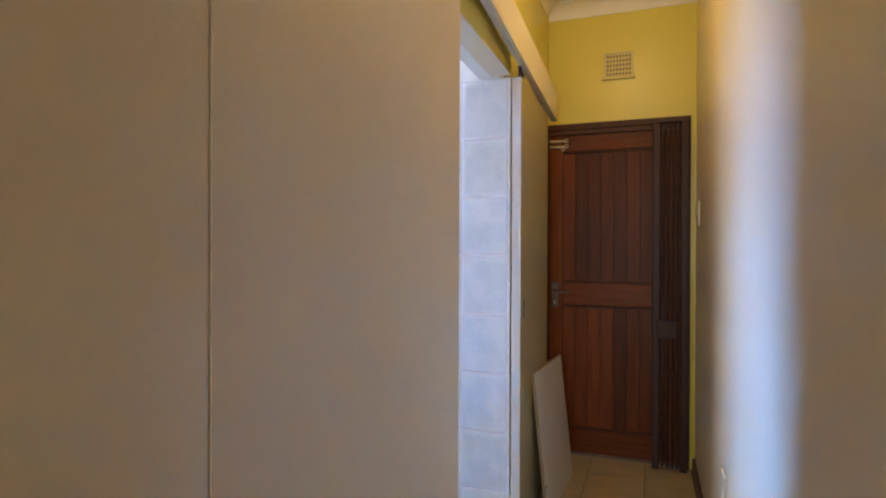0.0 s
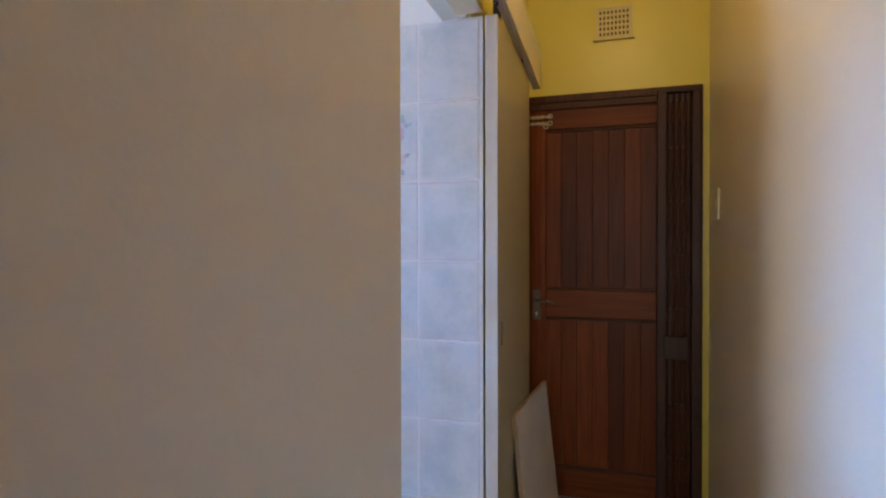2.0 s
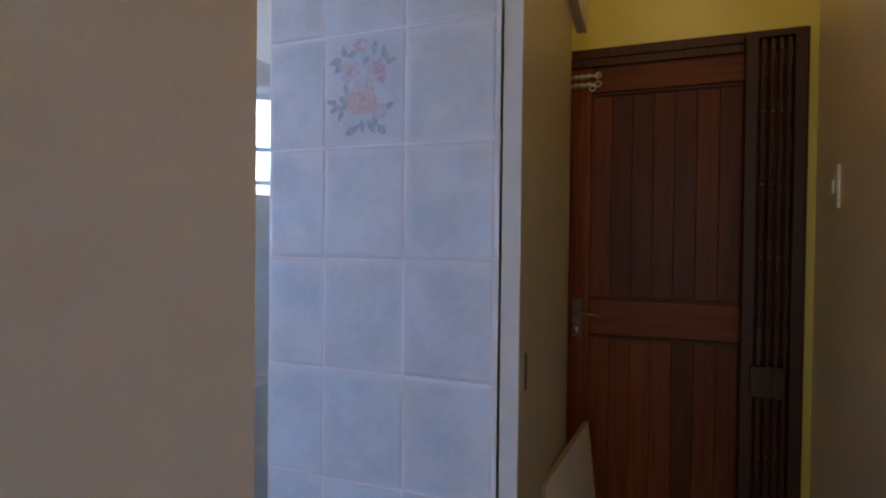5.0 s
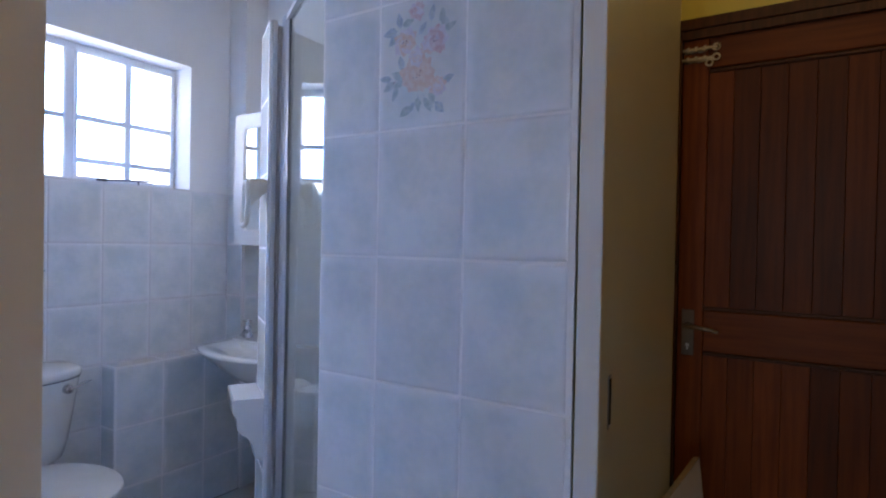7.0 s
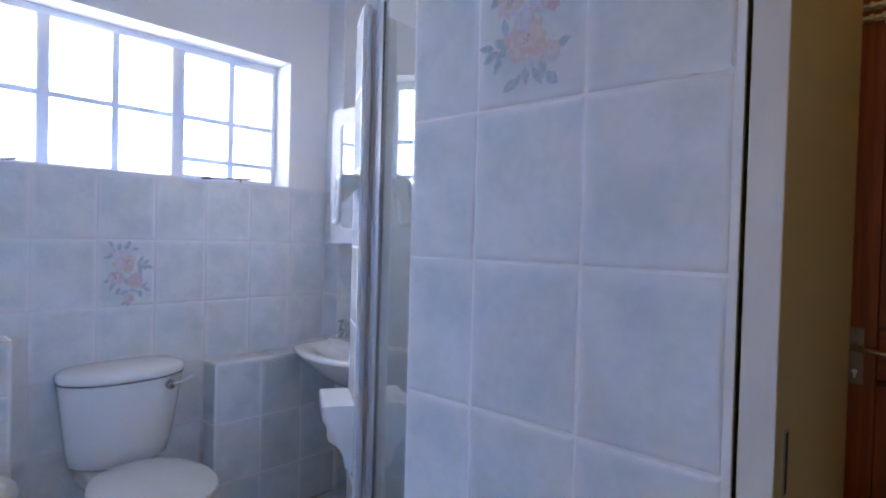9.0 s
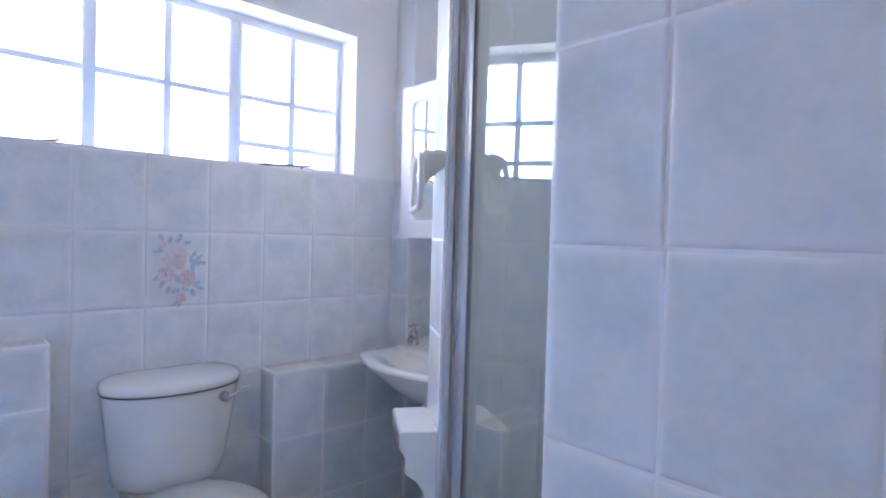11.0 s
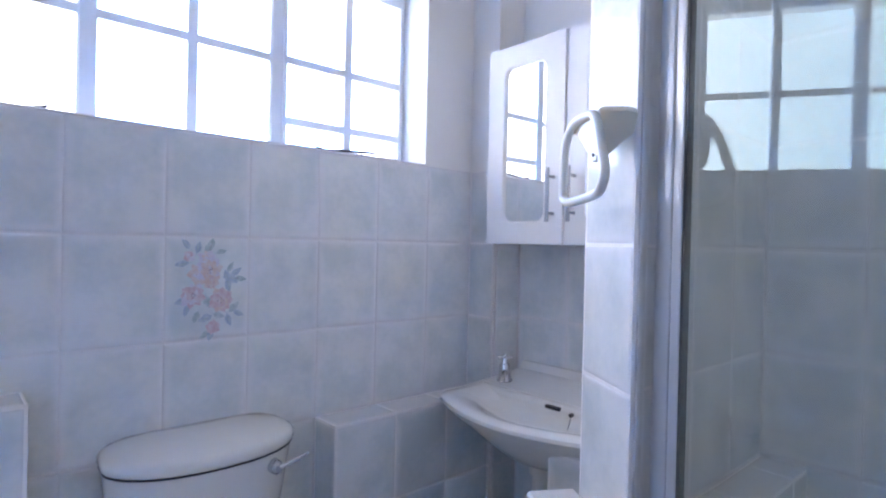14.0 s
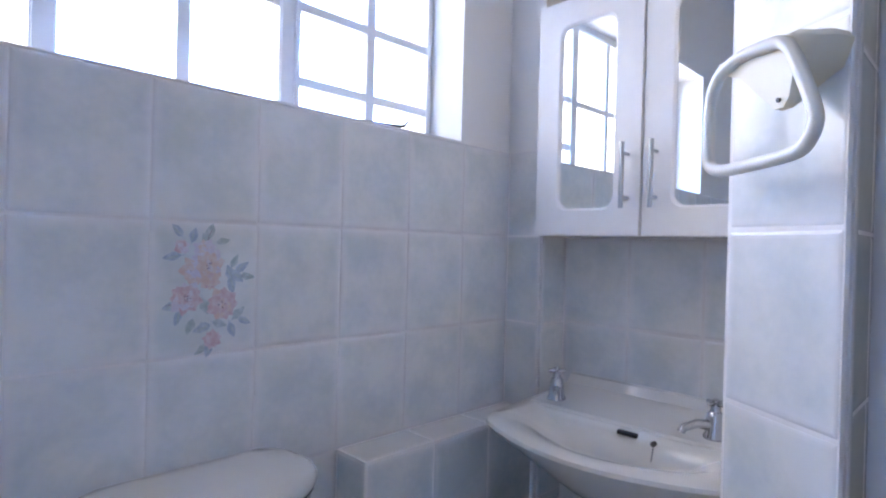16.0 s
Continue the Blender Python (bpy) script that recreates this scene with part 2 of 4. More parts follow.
def add_prism(bm, outline, z0, z1, bevel=0.0):
    lo = [bm.verts.new((x, y, z0)) for x, y in outline]
    hi = [bm.verts.new((x, y, z1)) for x, y in outline]
    n = len(outline)
    fs = [bm.faces.new(lo[::-1]), bm.faces.new(hi)]
    fs += [bm.faces.new((lo[i], lo[(i + 1) % n], hi[(i + 1) % n], hi[i])) for i in range(n)]
    if bevel:
        bmesh.ops.bevel(bm, geom=list(fs[1].edges), offset=bevel, segments=2, affect="EDGES", profile=0.5)
    return bm


def add_loft(bm, rings, cap=True, closed=True):
    vs = [[bm.verts.new(p) for p in r] for r in rings]
    n = len(rings[0])
    for a, b in zip(vs, vs[1:]):
        for i in range(n if closed else n - 1):
            bm.faces.new((a[i], a[(i + 1) % n], b[(i + 1) % n], b[i]))
    if cap:
        bm.faces.new(vs[0][::-1])
        bm.faces.new(vs[-1])
    return bm


def add_tube(bm, pts, r, sides=10, loop=False):
    """A round bar along pts; r is a radius, or one for each point."""
    pts = [Vector(p) for p in pts]
    n = len(pts)
    rings, side = [], None
    for i, p in enumerate(pts):
        a = pts[(i - 1) % n] if loop or i else p
        b = pts[(i + 1) % n] if loop or i < n - 1 else p
        d = (b - a).normalized()
        if side is None:
            side = d.orthogonal().normalized()
        side = (side - d * side.dot(d)).normalized()
        up = d.cross(side)
        rr = r[i] if isinstance(r, (list, tuple)) else r
        rings.append([p + rr * (math.cos(k * math.tau / sides) * side + math.sin(k * math.tau / sides) * up) for k in range(sides)])
    if loop:
        rings.append(rings[0])
    add_loft(bm, rings, cap=not loop)
    if loop:
        bmesh.ops.remove_doubles(bm, verts=bm.verts, dist=1e-6)
    return bm


def rounded(x0, x1, y0, y1, r, n=5):
    pts = []
    for cx, cy, a in ((x1 - r, y1 - r, 0), (x0 + r, y1 - r, 90), (x0 + r, y0 + r, 180), (x1 - r, y0 + r, 270)):
        pts += [(cx + r * math.cos(radians(a + 90 * k / n)), cy + r * math.sin(radians(a + 90 * k / n))) for k in range(n + 1)]
    return pts


TILES = {}


def tile_mesh(w, h, mat_, joint, depth=0.006):
    key = (round(w, 3), round(h, 3), mat_.name, joint)
    if key not in TILES:
        bm = bmesh.new()
        w, h = w / 2 - joint, h / 2 - 0.0022
        rings = [[(sx * (w - i), sy * (h - i), z) for sx, sy in ((-1, -1), (1, -1), (1, 1), (-1, 1))] for i, z in ((0, 0), (0, depth * 0.62), (0.0022, depth * 0.82), (0.0055, depth * 0.95), (0.0100, depth))]
        add_loft(bm, rings)
        bmesh.ops.recalc_face_normals(bm, faces=bm.faces)
        me = bpy.data.meshes.new("tile")
        bm.to_mesh(me)
        bm.free()
        me.materials.append(mat_)
        TILES[key] = me
    return TILES[key]


def tile_field(parent, origin, u, us, vs, mat_=None, v=(0, 0, 1), joint=0.0020):
    """Tiles between the joints us, along u, and vs, along v, from origin on the face of parent."""
    u, v, o = Vector(u).normalized(), Vector(v), Vector(origin)
    nrm = u.cross(v)
    for a, b in zip(us, us[1:]):
        for c, d in zip(vs, vs[1:]):
            if b - a < 0.012 or d - c < 0.012:
                continue
            ob = new("tile", tile_mesh(b - a, d - c, mat_ or TILE, joint))
            m = Matrix((u, v, nrm)).transposed().to_4x4()
            m.translation = o + u * (a + b) / 2 + v * (c + d) / 2 + nrm * random.uniform(-0.0004, 0.0004)
            ob.matrix_world = m @ pose(0, 0, 0, random.uniform(-0.12, 0.12), random.uniform(-0.12, 0.12), 0)
            ob.parent = parent


ROWS_Z = [0.0, 0.2, 0.452, 0.704, 0.956, 1.208, 1.460]
HIGH_Z = ROWS_Z + [1.712, 1.964]
NIB = 5.868
CEIL = 2.70

# ---- setting: floors, ceilings, walls ----
structure("ground", boxes((-60, 60, -60, 60, -0.5, -0.2)), FLOOR_GROUT, "brown earth around the house", "ground")
passage_floor = structure("floor_passage", boxes((-1.40, -0.35, 3.0, 7.12, -0.15, -0.004)), FLOOR_GROUT, "dark grout bed of the passage floor", "floor")
# unseen floor, kept dark so less light bounces up the passage walls
structure("floor_hall", boxes((-3.0, 1.5, -1.7, 3.0, -0.15, 0.0)), FLOOR_GROUT, "unseen hall floor, dark to cut bounced light", "floor")
bath_floor = structure("floor_bathroom", boxes((-3.68, -1.40, 3.9, 7.08, -0.15, -0.004)), FLOOR_GROUT, "grout bed of the bathroom floor", "floor")
structure("ceiling_passage", boxes((-1.40, -0.35, 3.0, 7.12, CEIL, CEIL + 0.12)), CEILING, "cream painted flat ceiling", "ceiling")
structure("ceiling_hall", boxes((-3.0, 1.5, -1.7, 3.0, CEIL, CEIL + 0.12)), CEILING, "cream painted flat ceiling", "ceiling")
structure("ceiling_bathroom", boxes((-3.68, -1.40, 3.9, 7.08, CEIL, CEIL + 0.12)), WHITE_WALL, "white painted flat ceiling", "ceiling")

structure("wall_passage_west", boxes((-1.40, -1.233, 4.1135, 5.087, 0, CEIL)), CREAM, "cream painted plaster wall beside the doorway")
structure("wall_passage_west_2", boxes((-1.40, -1.2350, 3.0, 4.1100, 0, CEIL), (-1.40, -1.2385, 4.1100, 4.1135, 0, CEIL)), CREAM, "cream plaster wall ending in a cracked joint")
structure("wall_passage_west_3", boxes((-1.318, -1.300, 5.876, 7.12, 0, CEIL), (-1.318, -1.300, 5.087, 5.875, 2.140, CEIL)), YELLOW, "yellow painted wall above the sliding door")
structure("wall_lintel", boxes((-1.318, -1.2635, 5.0875, 5.840, 1.966, 2.1395)), YELLOW, "yellow painted lintel over the doorway", "wall")
# outer soffit strip is cream, not white, to put its shade into colour
structure("door_soffit", boxes((-1.345, -1.2635, 5.0878, 5.8400, 1.9625, 1.9655)), CREAM, "lintel edge toned cream for its shade", "soffit")
structure("wall_bathroom_east", boxes((-1.40, -1.3185, 5.876, 7.08, 0, CEIL), (-1.40, -1.3185, 5.087, 5.875, 1.966, CEIL), (-1.40, -1.3455, 5.0875, 5.8745, 1.9625, 1.9655)), WHITE_WALL, "white plastered wall and door soffit")
structure("wall_passage_east", boxes((-0.475, -0.35, 3.0, 7.12, 0, CEIL)), CREAM, "cream painted plaster passage wall")
structure("wall_passage_north", boxes((-1.300, -0.475, 6.975, 7.12, 1.985, CEIL), (-0.503, -0.475, 6.975, 7.12, 0, 1.985)), YELLOW, "yellow painted end wall above the wooden door")
# unseen hall added to close the space and hold the fill's window
structure("wall_hall", boxes((-3.0, -2.88, -1.7, 3.0, 0, CEIL), (1.38, 1.5, -1.7, 3.0, 0, CEIL), (-2.88, 1.38, -1.7, -1.5, 0, 0.95), (-2.88, 1.38, -1.7, -1.5, 2.25, CEIL),
    (-2.88, -1.75, -1.7, -1.5, 0.95, 2.25), (0.05, 1.38, -1.7, -1.5, 0.95, 2.25), (-2.88, -1.22, 2.88, 3.0, 0, CEIL), (-0.475, 1.38, 2.88, 3.0, 0, CEIL)), CREAM, "plain cream walls of an unseen, added hall")

WY0, WY1, WZ0, WZ1 = 5.10, 6.588, 1.459, 2.045
structure("wall_bathroom_west", boxes((-3.68, -3.399, 3.9, 7.08, 0, WZ0), (-3.68, -3.399, 3.9, 7.08, WZ1, CEIL), (-3.68, -3.399, 3.9, WY0, WZ0, WZ1), (-3.68, -3.399, WY1, 7.08, WZ0, WZ1)), WHITE_WALL, "white painted wall with a deep window reveal")
structure("wall_bathroom_north", boxes((-3.399, -1.40, 6.93, 7.08, 0, CEIL), (-3.399, -3.274, 6.801, 6.93, 0, CEIL)), WHITE_WALL, "white painted wall with a shallow niche")
# unseen: wall set back to bounce less, white lining added to bounce more
structure("wall_bathroom_south", boxes((-3.68, -1.40, 4.00, 4.12, 0, CEIL), (-1.413, -1.4005, 4.12, 5.0865, 0, CEIL)), WHITE_WALL, "unseen plain white wall, placed for bounced light")
structure("wall_nib", boxes((-1.838, -1.40, NIB + 0.007, 5.985, 0, CEIL)), WHITE_WALL, "short white partition beside the shower")
P0, P1 = Vector((-2.461, 6.250, 0)), Vector((-2.620, 6.351, 0))
DIAG = Vector((0.843, -0.538, 0)).normalized()
OUT = Vector((-DIAG.y, DIAG.x, 0)) * -1
pw = bmesh.new()
CORNER = P0 - OUT * 0.027 + DIAG * -0.004
add_prism(pw, [(P0 - OUT * 0.008)[:2], (P1 - OUT * 0.008)[:2], (-2.606, 6.43), (-2.606, 6.93), (-2.478, 6.93), (-2.478, 6.292), CORNER[:2], (CORNER + OUT * 0.010 + DIAG * 0.0070)[:2], (P0 - OUT * 0.010 + DIAG * 0.0062)[:2]], 0, 1.972, 0.004)
structure("wall_shower", pw, TRIM, "tiled shower partition of less than room height")


def cornice(name, a, b, inward):
    """A coved cornice from a to b; inward points into the room."""
    a, b, n = Vector(a), Vector(b), Vector(inward)
    prof = [(0, -0.085), (0.006, -0.085)] + [(0.078 - 0.070 * math.cos(radians(9 * k)), -0.010 - 0.070 + 0.070 * math.sin(radians(9 * k))) for k in range(11)] + [(0.082, -0.006), (0.082, 0), (0, 0)]
    bm = bmesh.new()
    add_loft(bm, [[p + n * o + Vector((0, 0, CEIL + z)) for o, z in prof] for p in (a, b)])
    return structure(name, bm, CEILING, "cream plaster coving under the ceiling", "cornice")


cornice("cornice_north", (-1.300, 6.975, 0), (-0.475, 6.975, 0), (0, -1, 0))
cornice("cornice_west", (-1.300, 5.103, 0), (-1.300, 6.89, 0), (1, 0, 0))
cornice("cornice_east", (-0.475, 3.0, 0), (-0.475, 6.89, 0), (-1, 0, 0))
structure("baseboard", boxes((-0.490, -0.4755, 3.0, 6.95, 0, 0.075), bevel=0.003), SKIRT, "brown wooden skirting along the wall", "skirting")

# ---- tiled surfaces of the bathroom (grout beds; the tiles follow at the end) ----
bed_west = structure("tiled_wall_west", boxes((-3.3985, -3.3908, 4.12, 6.80, 0, 1.459)), WEST_GROUT, "pale blue glazed tile dado below the window", "tiled wall")
bed_sill = structure("window_sill", boxes((-3.524, -3.392, WY0 + 0.001, WY1 - 0.001, WZ0 + 0.0005, WZ0 + 0.006), bevel=0.002), TRIM, "white plaster window sill", "window sill")
bed_strip = structure("tiled_wall_strip", boxes((-3.3895, -3.272, 6.7922, 6.8005, 0, 1.459)), GROUT, "narrow pale blue tiled strip beside the niche", "tiled wall")
bed_niche = structure("tiled_wall_niche", boxes((-3.2735, -2.607, 6.9212, 6.9295, 0, 1.459), (-3.2735, -3.2655, 6.8008, 6.9212, 0, 1.459)), WEST_GROUT, "pale blue tiled niche behind the basin", "tiled wall")
bed_nib = structure("tiled_wall_nib", boxes((-1.838, -1.2705, NIB - 0.0004, NIB + 0.0068, 0, 1.964)), GROUT, "pale blue tiled partition with a floral tile", "tiled wall")
bed_shower_n = structure("tiled_wall_shower_north", boxes((-2.4775, -1.401, 6.907, 6.9295, 0, 1.964)), WEST_GROUT, "pale blue tiled shower wall", "tiled wall")
bed_shower_w = structure("tiled_wall_shower_west", boxes((-2.4775, -2.4695, 6.30, 6.907, 0, 1.964)), WEST_GROUT, "pale blue tiled shower side wall", "tiled wall")
bed_shower_e = structure("tiled_wall_shower_east", boxes((-1.4095, -1.4005, 5.986, 6.907, 0, 1.964)), WEST_GROUT, "pale blue tiled shower side wall", "tiled wall")
dm = bmesh.new()
add_prism(dm, [(P0 - OUT * 0.0075 + DIAG * 0.004)[:2], (P1 - OUT * 0.0075)[:2], (P1 - OUT * 0.0003)[:2], (P0 - OUT * 0.0003 + DIAG * 0.004)[:2]], 0, 1.968)
bed_diag = structure("tiled_wall_diagonal", dm, GROUT, "pale blue tiled end of the shower partition", "tiled wall")


def ledge(name, x0, x1, y0, y1, top, label, grow=(0.004, -0.004, 0)):
    ob = structure(name, boxes((x0, x1 + grow[0], y0 + grow[1], y1 + grow[2], 0, top - 0.0045)), GROUT, label, "ledge")
    return ob


structure("tile_trim", boxes((-3.2720, -3.2645, 6.7845, 6.7920, 0.80, 1.459), bevel=0.002), TRIM, "white corner bead at the niche edge", "tile trim")
ledge_right = ledge("pipe_ledge", -3.3895, -3.286, 6.196, 6.7915, 0.710, "low tiled pipe boxing beside the toilet cistern")
ledge_left = ledge("pipe_ledge_2", -3.3895, -3.286, 4.12, 5.519, 0.888, "taller tiled pipe boxing with a white top", (0.004, 0, 0.004))
ledge_basin = ledge("pipe_ledge_3", -2.813, -2.607, 6.511, 6.920, 0.706, "tiled boxing under the basin's edge", (0, -0.004, 0))
ledge_shower = ledge("pipe_ledge_4", -2.469, -2.371, 6.40, 6.9065, 0.704, "tiled ledge in the shower corner")

# ---- window ----
def window():
    w = tagged(thing("window_1", (-3.53, 5.84, WZ0), "", ""), "white steel cottage-pane window with two opening casements", "window", "", "structure")
    x0, x1 = -3.555, -3.525
    z0, z1 = WZ0 + 0.007, WZ1 - 0.001
    fr = bmesh.new()
    add_box(fr, x0, x1, WY0 + 0.002, WY1 - 0.002, z0, z0 + 0.014, 0.002)
    add_box(fr, x0, x1, WY0 + 0.002, WY1 - 0.002, z1 - 0.026, z1, 0.002)
    for a, b in ((WY0 + 0.002, 5.125), (5.631, 5.666), (6.105, 6.140), (6.576, WY1 - 0.002)):
        add_box(fr, x0, x1, a, b, z0 + 0.014, z1 - 0.026, 0.002)
    part("window_frame", fr, ENAMEL, w)
    lo, hi = z0 + 0.014, z1 - 0.026
    for k, (a, b, rows, cas) in enumerate(((5.125, 5.631, (1.735,), False), (5.666, 6.105, (1.735,), False), (6.140, 6.576, (1.559, 1.738), True))):
        mid = 6.363 if cas else 5.888
        sash = bmesh.new()
        sx0, sx1 = (-3.548, -3.520) if cas else (-3.546, -3.529)
        e = 0.011 if cas else 0.003
        for q in ((a, a + e, lo, hi), (b - e, b, lo, hi), (a + e, b - e, lo, lo + e), (a + e, b - e, hi - e, hi)):
            add_box(sash, sx0, sx1, *q)
        cols = [a + e, mid, b - e]
        if k == 0:
            cols = [a + e, a + 0.245, b - e]
        for y in cols[1:-1]:
            add_box(sash, sx0 + 0.002, sx1 - 0.003, y - 0.013, y + 0.013, lo + e, hi - e)
        for z in rows:
            for c, d in zip(cols, cols[1:]):
                add_box(sash, sx0 + 0.003, sx1 - 0.004, c + (0.012 if c == mid else 0), d - (0.012 if d == mid else 0), z - 0.011, z + 0.011)
        sh = part("casement" if cas else "fixed_light", sash, ENAMEL, w)
        zs = [lo + e, *rows, hi - e]
        for c, d in zip(cols, cols[1:]):
            for f, g in zip(zs, zs[1:]):
                p = part("pane", boxes((-3.5385, -3.5355, c, d, f, g)), PANE_GLASS, sh)
                p.visible_shadow = False
        if k != 1:
            y = 6.245 if k == 2 else 5.495
            reach = 1.0 if k == 2 else 0.34
            st = bmesh.new()
            zz = WZ0 + (0.022 if k == 2 else 0.012)
            add_tube(st, [(-3.512, y - 0.020 * reach, zz), (-3.490, y + 0.04 * reach, zz + 0.003), (-3.480, y + 0.10 * reach, zz + 0.006), (-3.478, y + 0.18 * reach, zz + 0.010), (-3.478, y + 0.200 * reach, zz + 0.013), (-3.479, y + 0.216 * reach, zz + 0.010 + 0.020 * reach)], [0.0045, 0.0045, 0.0045, 0.0045, 0.004, 0.003], 8)
            add_box(st, -3.518, -3.484, y - 0.012, y + 0.010, zz - 0.010, zz + 0.008, 0.002)
            add_tube(st, [(-3.482, y + 0.145 * reach, zz + 0.008), (-3.482, y + 0.145 * reach, zz - 0.013)], 0.004, 8)
            part("casement_stay", st, LATCH_IRON, sh, "dark iron casement stay")
    settle(w)


window()
# unseen walls added to block light behind the end door, open above
structure("wall_porch", boxes((-2.0, 0.5, 7.60, 7.72, 0, CEIL), (-2.0, -1.88, 7.12, 7.60, 0, 2.58), (0.38, 0.5, 7.12, 7.60, 0, 2.58)), WHITE_WALL, "unseen added walls blocking light behind the end door")


# ---- passage: wooden end door, frame, security gate ----
def end_door():
    fr = tagged(thing("door_frame", (-0.89, 6.96, 0), "", ""), "dark stained wooden frame round the end door", "door frame", "", "structure")
    part("head", boxes((-1.2995, -0.5045, 6.952, 7.05, 1.948, 1.984), bevel=0.003), FRAME_WOOD, fr)
    part("jamb", boxes((-0.545, -0.5045, 6.952, 7.05, 0, 1.947), bevel=0.003), FRAME_WOOD, fr)
    part("jamb", boxes((-1.2995, -1.291, 6.952, 7.05, 0, 1.947), bevel=0.002), FRAME_WOOD, fr)
    part("stop", boxes((-1.291, -0.546, 6.957, 6.972, 1.918, 1.947), bevel=0.002), FRAME_WOOD, fr)
    settle(fr)
    d = tagged(thing("door_1", (-0.905, 6.98, 0.018), "", ""), "closed reddish-brown wooden door with boarded panels", "door", "", "structure")
    y0, y1 = 6.974, 7.014
    part("stile", boxes((-1.290, -1.2125, y0, y1, 0.018, 1.944), bevel=0.003), WOOD, d)
    part("stile", boxes((-0.620, -0.549, y0, y1, 0.018, 1.944), bevel=0.003), WOOD, d)
    for z0, z1 in ((1.822, 1.944), (0.900, 1.034), (0.018, 0.160)):
        part("rail", boxes((-1.2120, -0.6205, y0 + 0.001, y1, z0, z1), bevel=0.004), WOOD_H, d)
    bead = bmesh.new()
    for z in (1.8205, 1.034, 0.8985, 0.160):
        s = 1 if z in (1.034, 0.160) else -1
        add_box(bead, -1.2115, -0.621, y0 + 0.004, y0 + 0.020, min(z, z + s * 0.012), max(z, z + s * 0.012), 0.003)
    part("bead", bead, FRAME_WOOD, d)
    # unseen board added to stop light coming between the planks
    part("backing", boxes((-1.2120, -0.6205, y1 - 0.0035, y1 + 0.004, 0.10, 1.88)), FRAME_WOOD, d)
    n = 8
    for z0, z1 in ((0.161, 0.899), (1.035, 1.821)):
        for k in range(n):
            a = -1.2120 + 0.5915 * k / n
            part("plank", boxes((a + 0.0003, a + 0.5915 / n - 0.0003, y0 + 0.012, y1 - 0.004, z0, z1), bevel=0.0014), WOOD, d)
    pl = part("lock_plate", boxes((-1.276, -1.238, y0 - 0.005, y0 - 0.0005, 0.884, 1.034), bevel=0.0015), LOCK, d, "worn steel lock plate")
    lv = bmesh.new()
    add_tube(lv, [(-1.257, y0 - 0.006, 0.985), (-1.257, y0 - 0.048, 0.985), (-1.242, y0 - 0.056, 0.985), (-1.182, y0 - 0.054, 0.978), (-1.162, y0 - 0.050, 0.972)], [0.009, 0.008, 0.008, 0.006, 0.005], 10)
    part("lever", lv, LOCK, pl, "", True)
    # white patch painted for the daylight that shines through the keyhole
    kh = bmesh.new()
    add_tube(kh, [(-1.257, y0 - 0.0062, 0.918), (-1.257, y0 - 0.0045, 0.918)], 0.0065, 12)
    add_box(kh, -1.2595, -1.2545, y0 - 0.0062, y0 - 0.0045, 0.902, 0.915)
    part("keyhole", kh, TRIM, pl, "white patch for daylight through the keyhole")
    settle(d)
    # surface bolt near the top of the door
    b = thing("door_bolt", (-1.259, 6.973, 1.87), "old cream painted sliding bolt on the door", "bolt")
    for z in (1.884, 1.852):
        part("back_plate", boxes((-1.286, -1.224, 6.9715, 6.9735, z - 0.008, z + 0.008), bevel=0.0005), BOLT_PAINT, b)
    bars = bmesh.new()
    add_tube(bars, [(-1.294, 6.962, 1.884), (-1.188, 6.962, 1.884)], 0.0055, 10)
    part("bolt_bar", bars, BOLT_PAINT, b, "", True)
    bars = bmesh.new()
    add_tube(bars, [(-1.294, 6.962, 1.852), (-1.202, 6.962, 1.852)], 0.0055, 10)
    part("bolt_bar", bars, BOLT_PAINT, b, "", True)
    for x, z in ((-1.190, 1.884), (-1.190, 1.852), (-1.210, 1.836)):
        ey = bmesh.new()
        add_tube(ey, [(x + 0.010 * math.cos(k * math.tau / 12), 6.960, z + 0.010 * math.sin(k * math.tau / 12)) for k in range(12)], 0.0032, 8, True)
        part("eyelet", ey, BOLT_PAINT, b, "", True)
    for x in (-1.274, -1.250, -1.224):
        for z in (1.884, 1.852):
            part("staple", boxes((x - 0.004, x + 0.004, 6.954, 6.9710, z - 0.008, z + 0.008), bevel=0.002), BOLT_PAINT, b)
    settle(b)


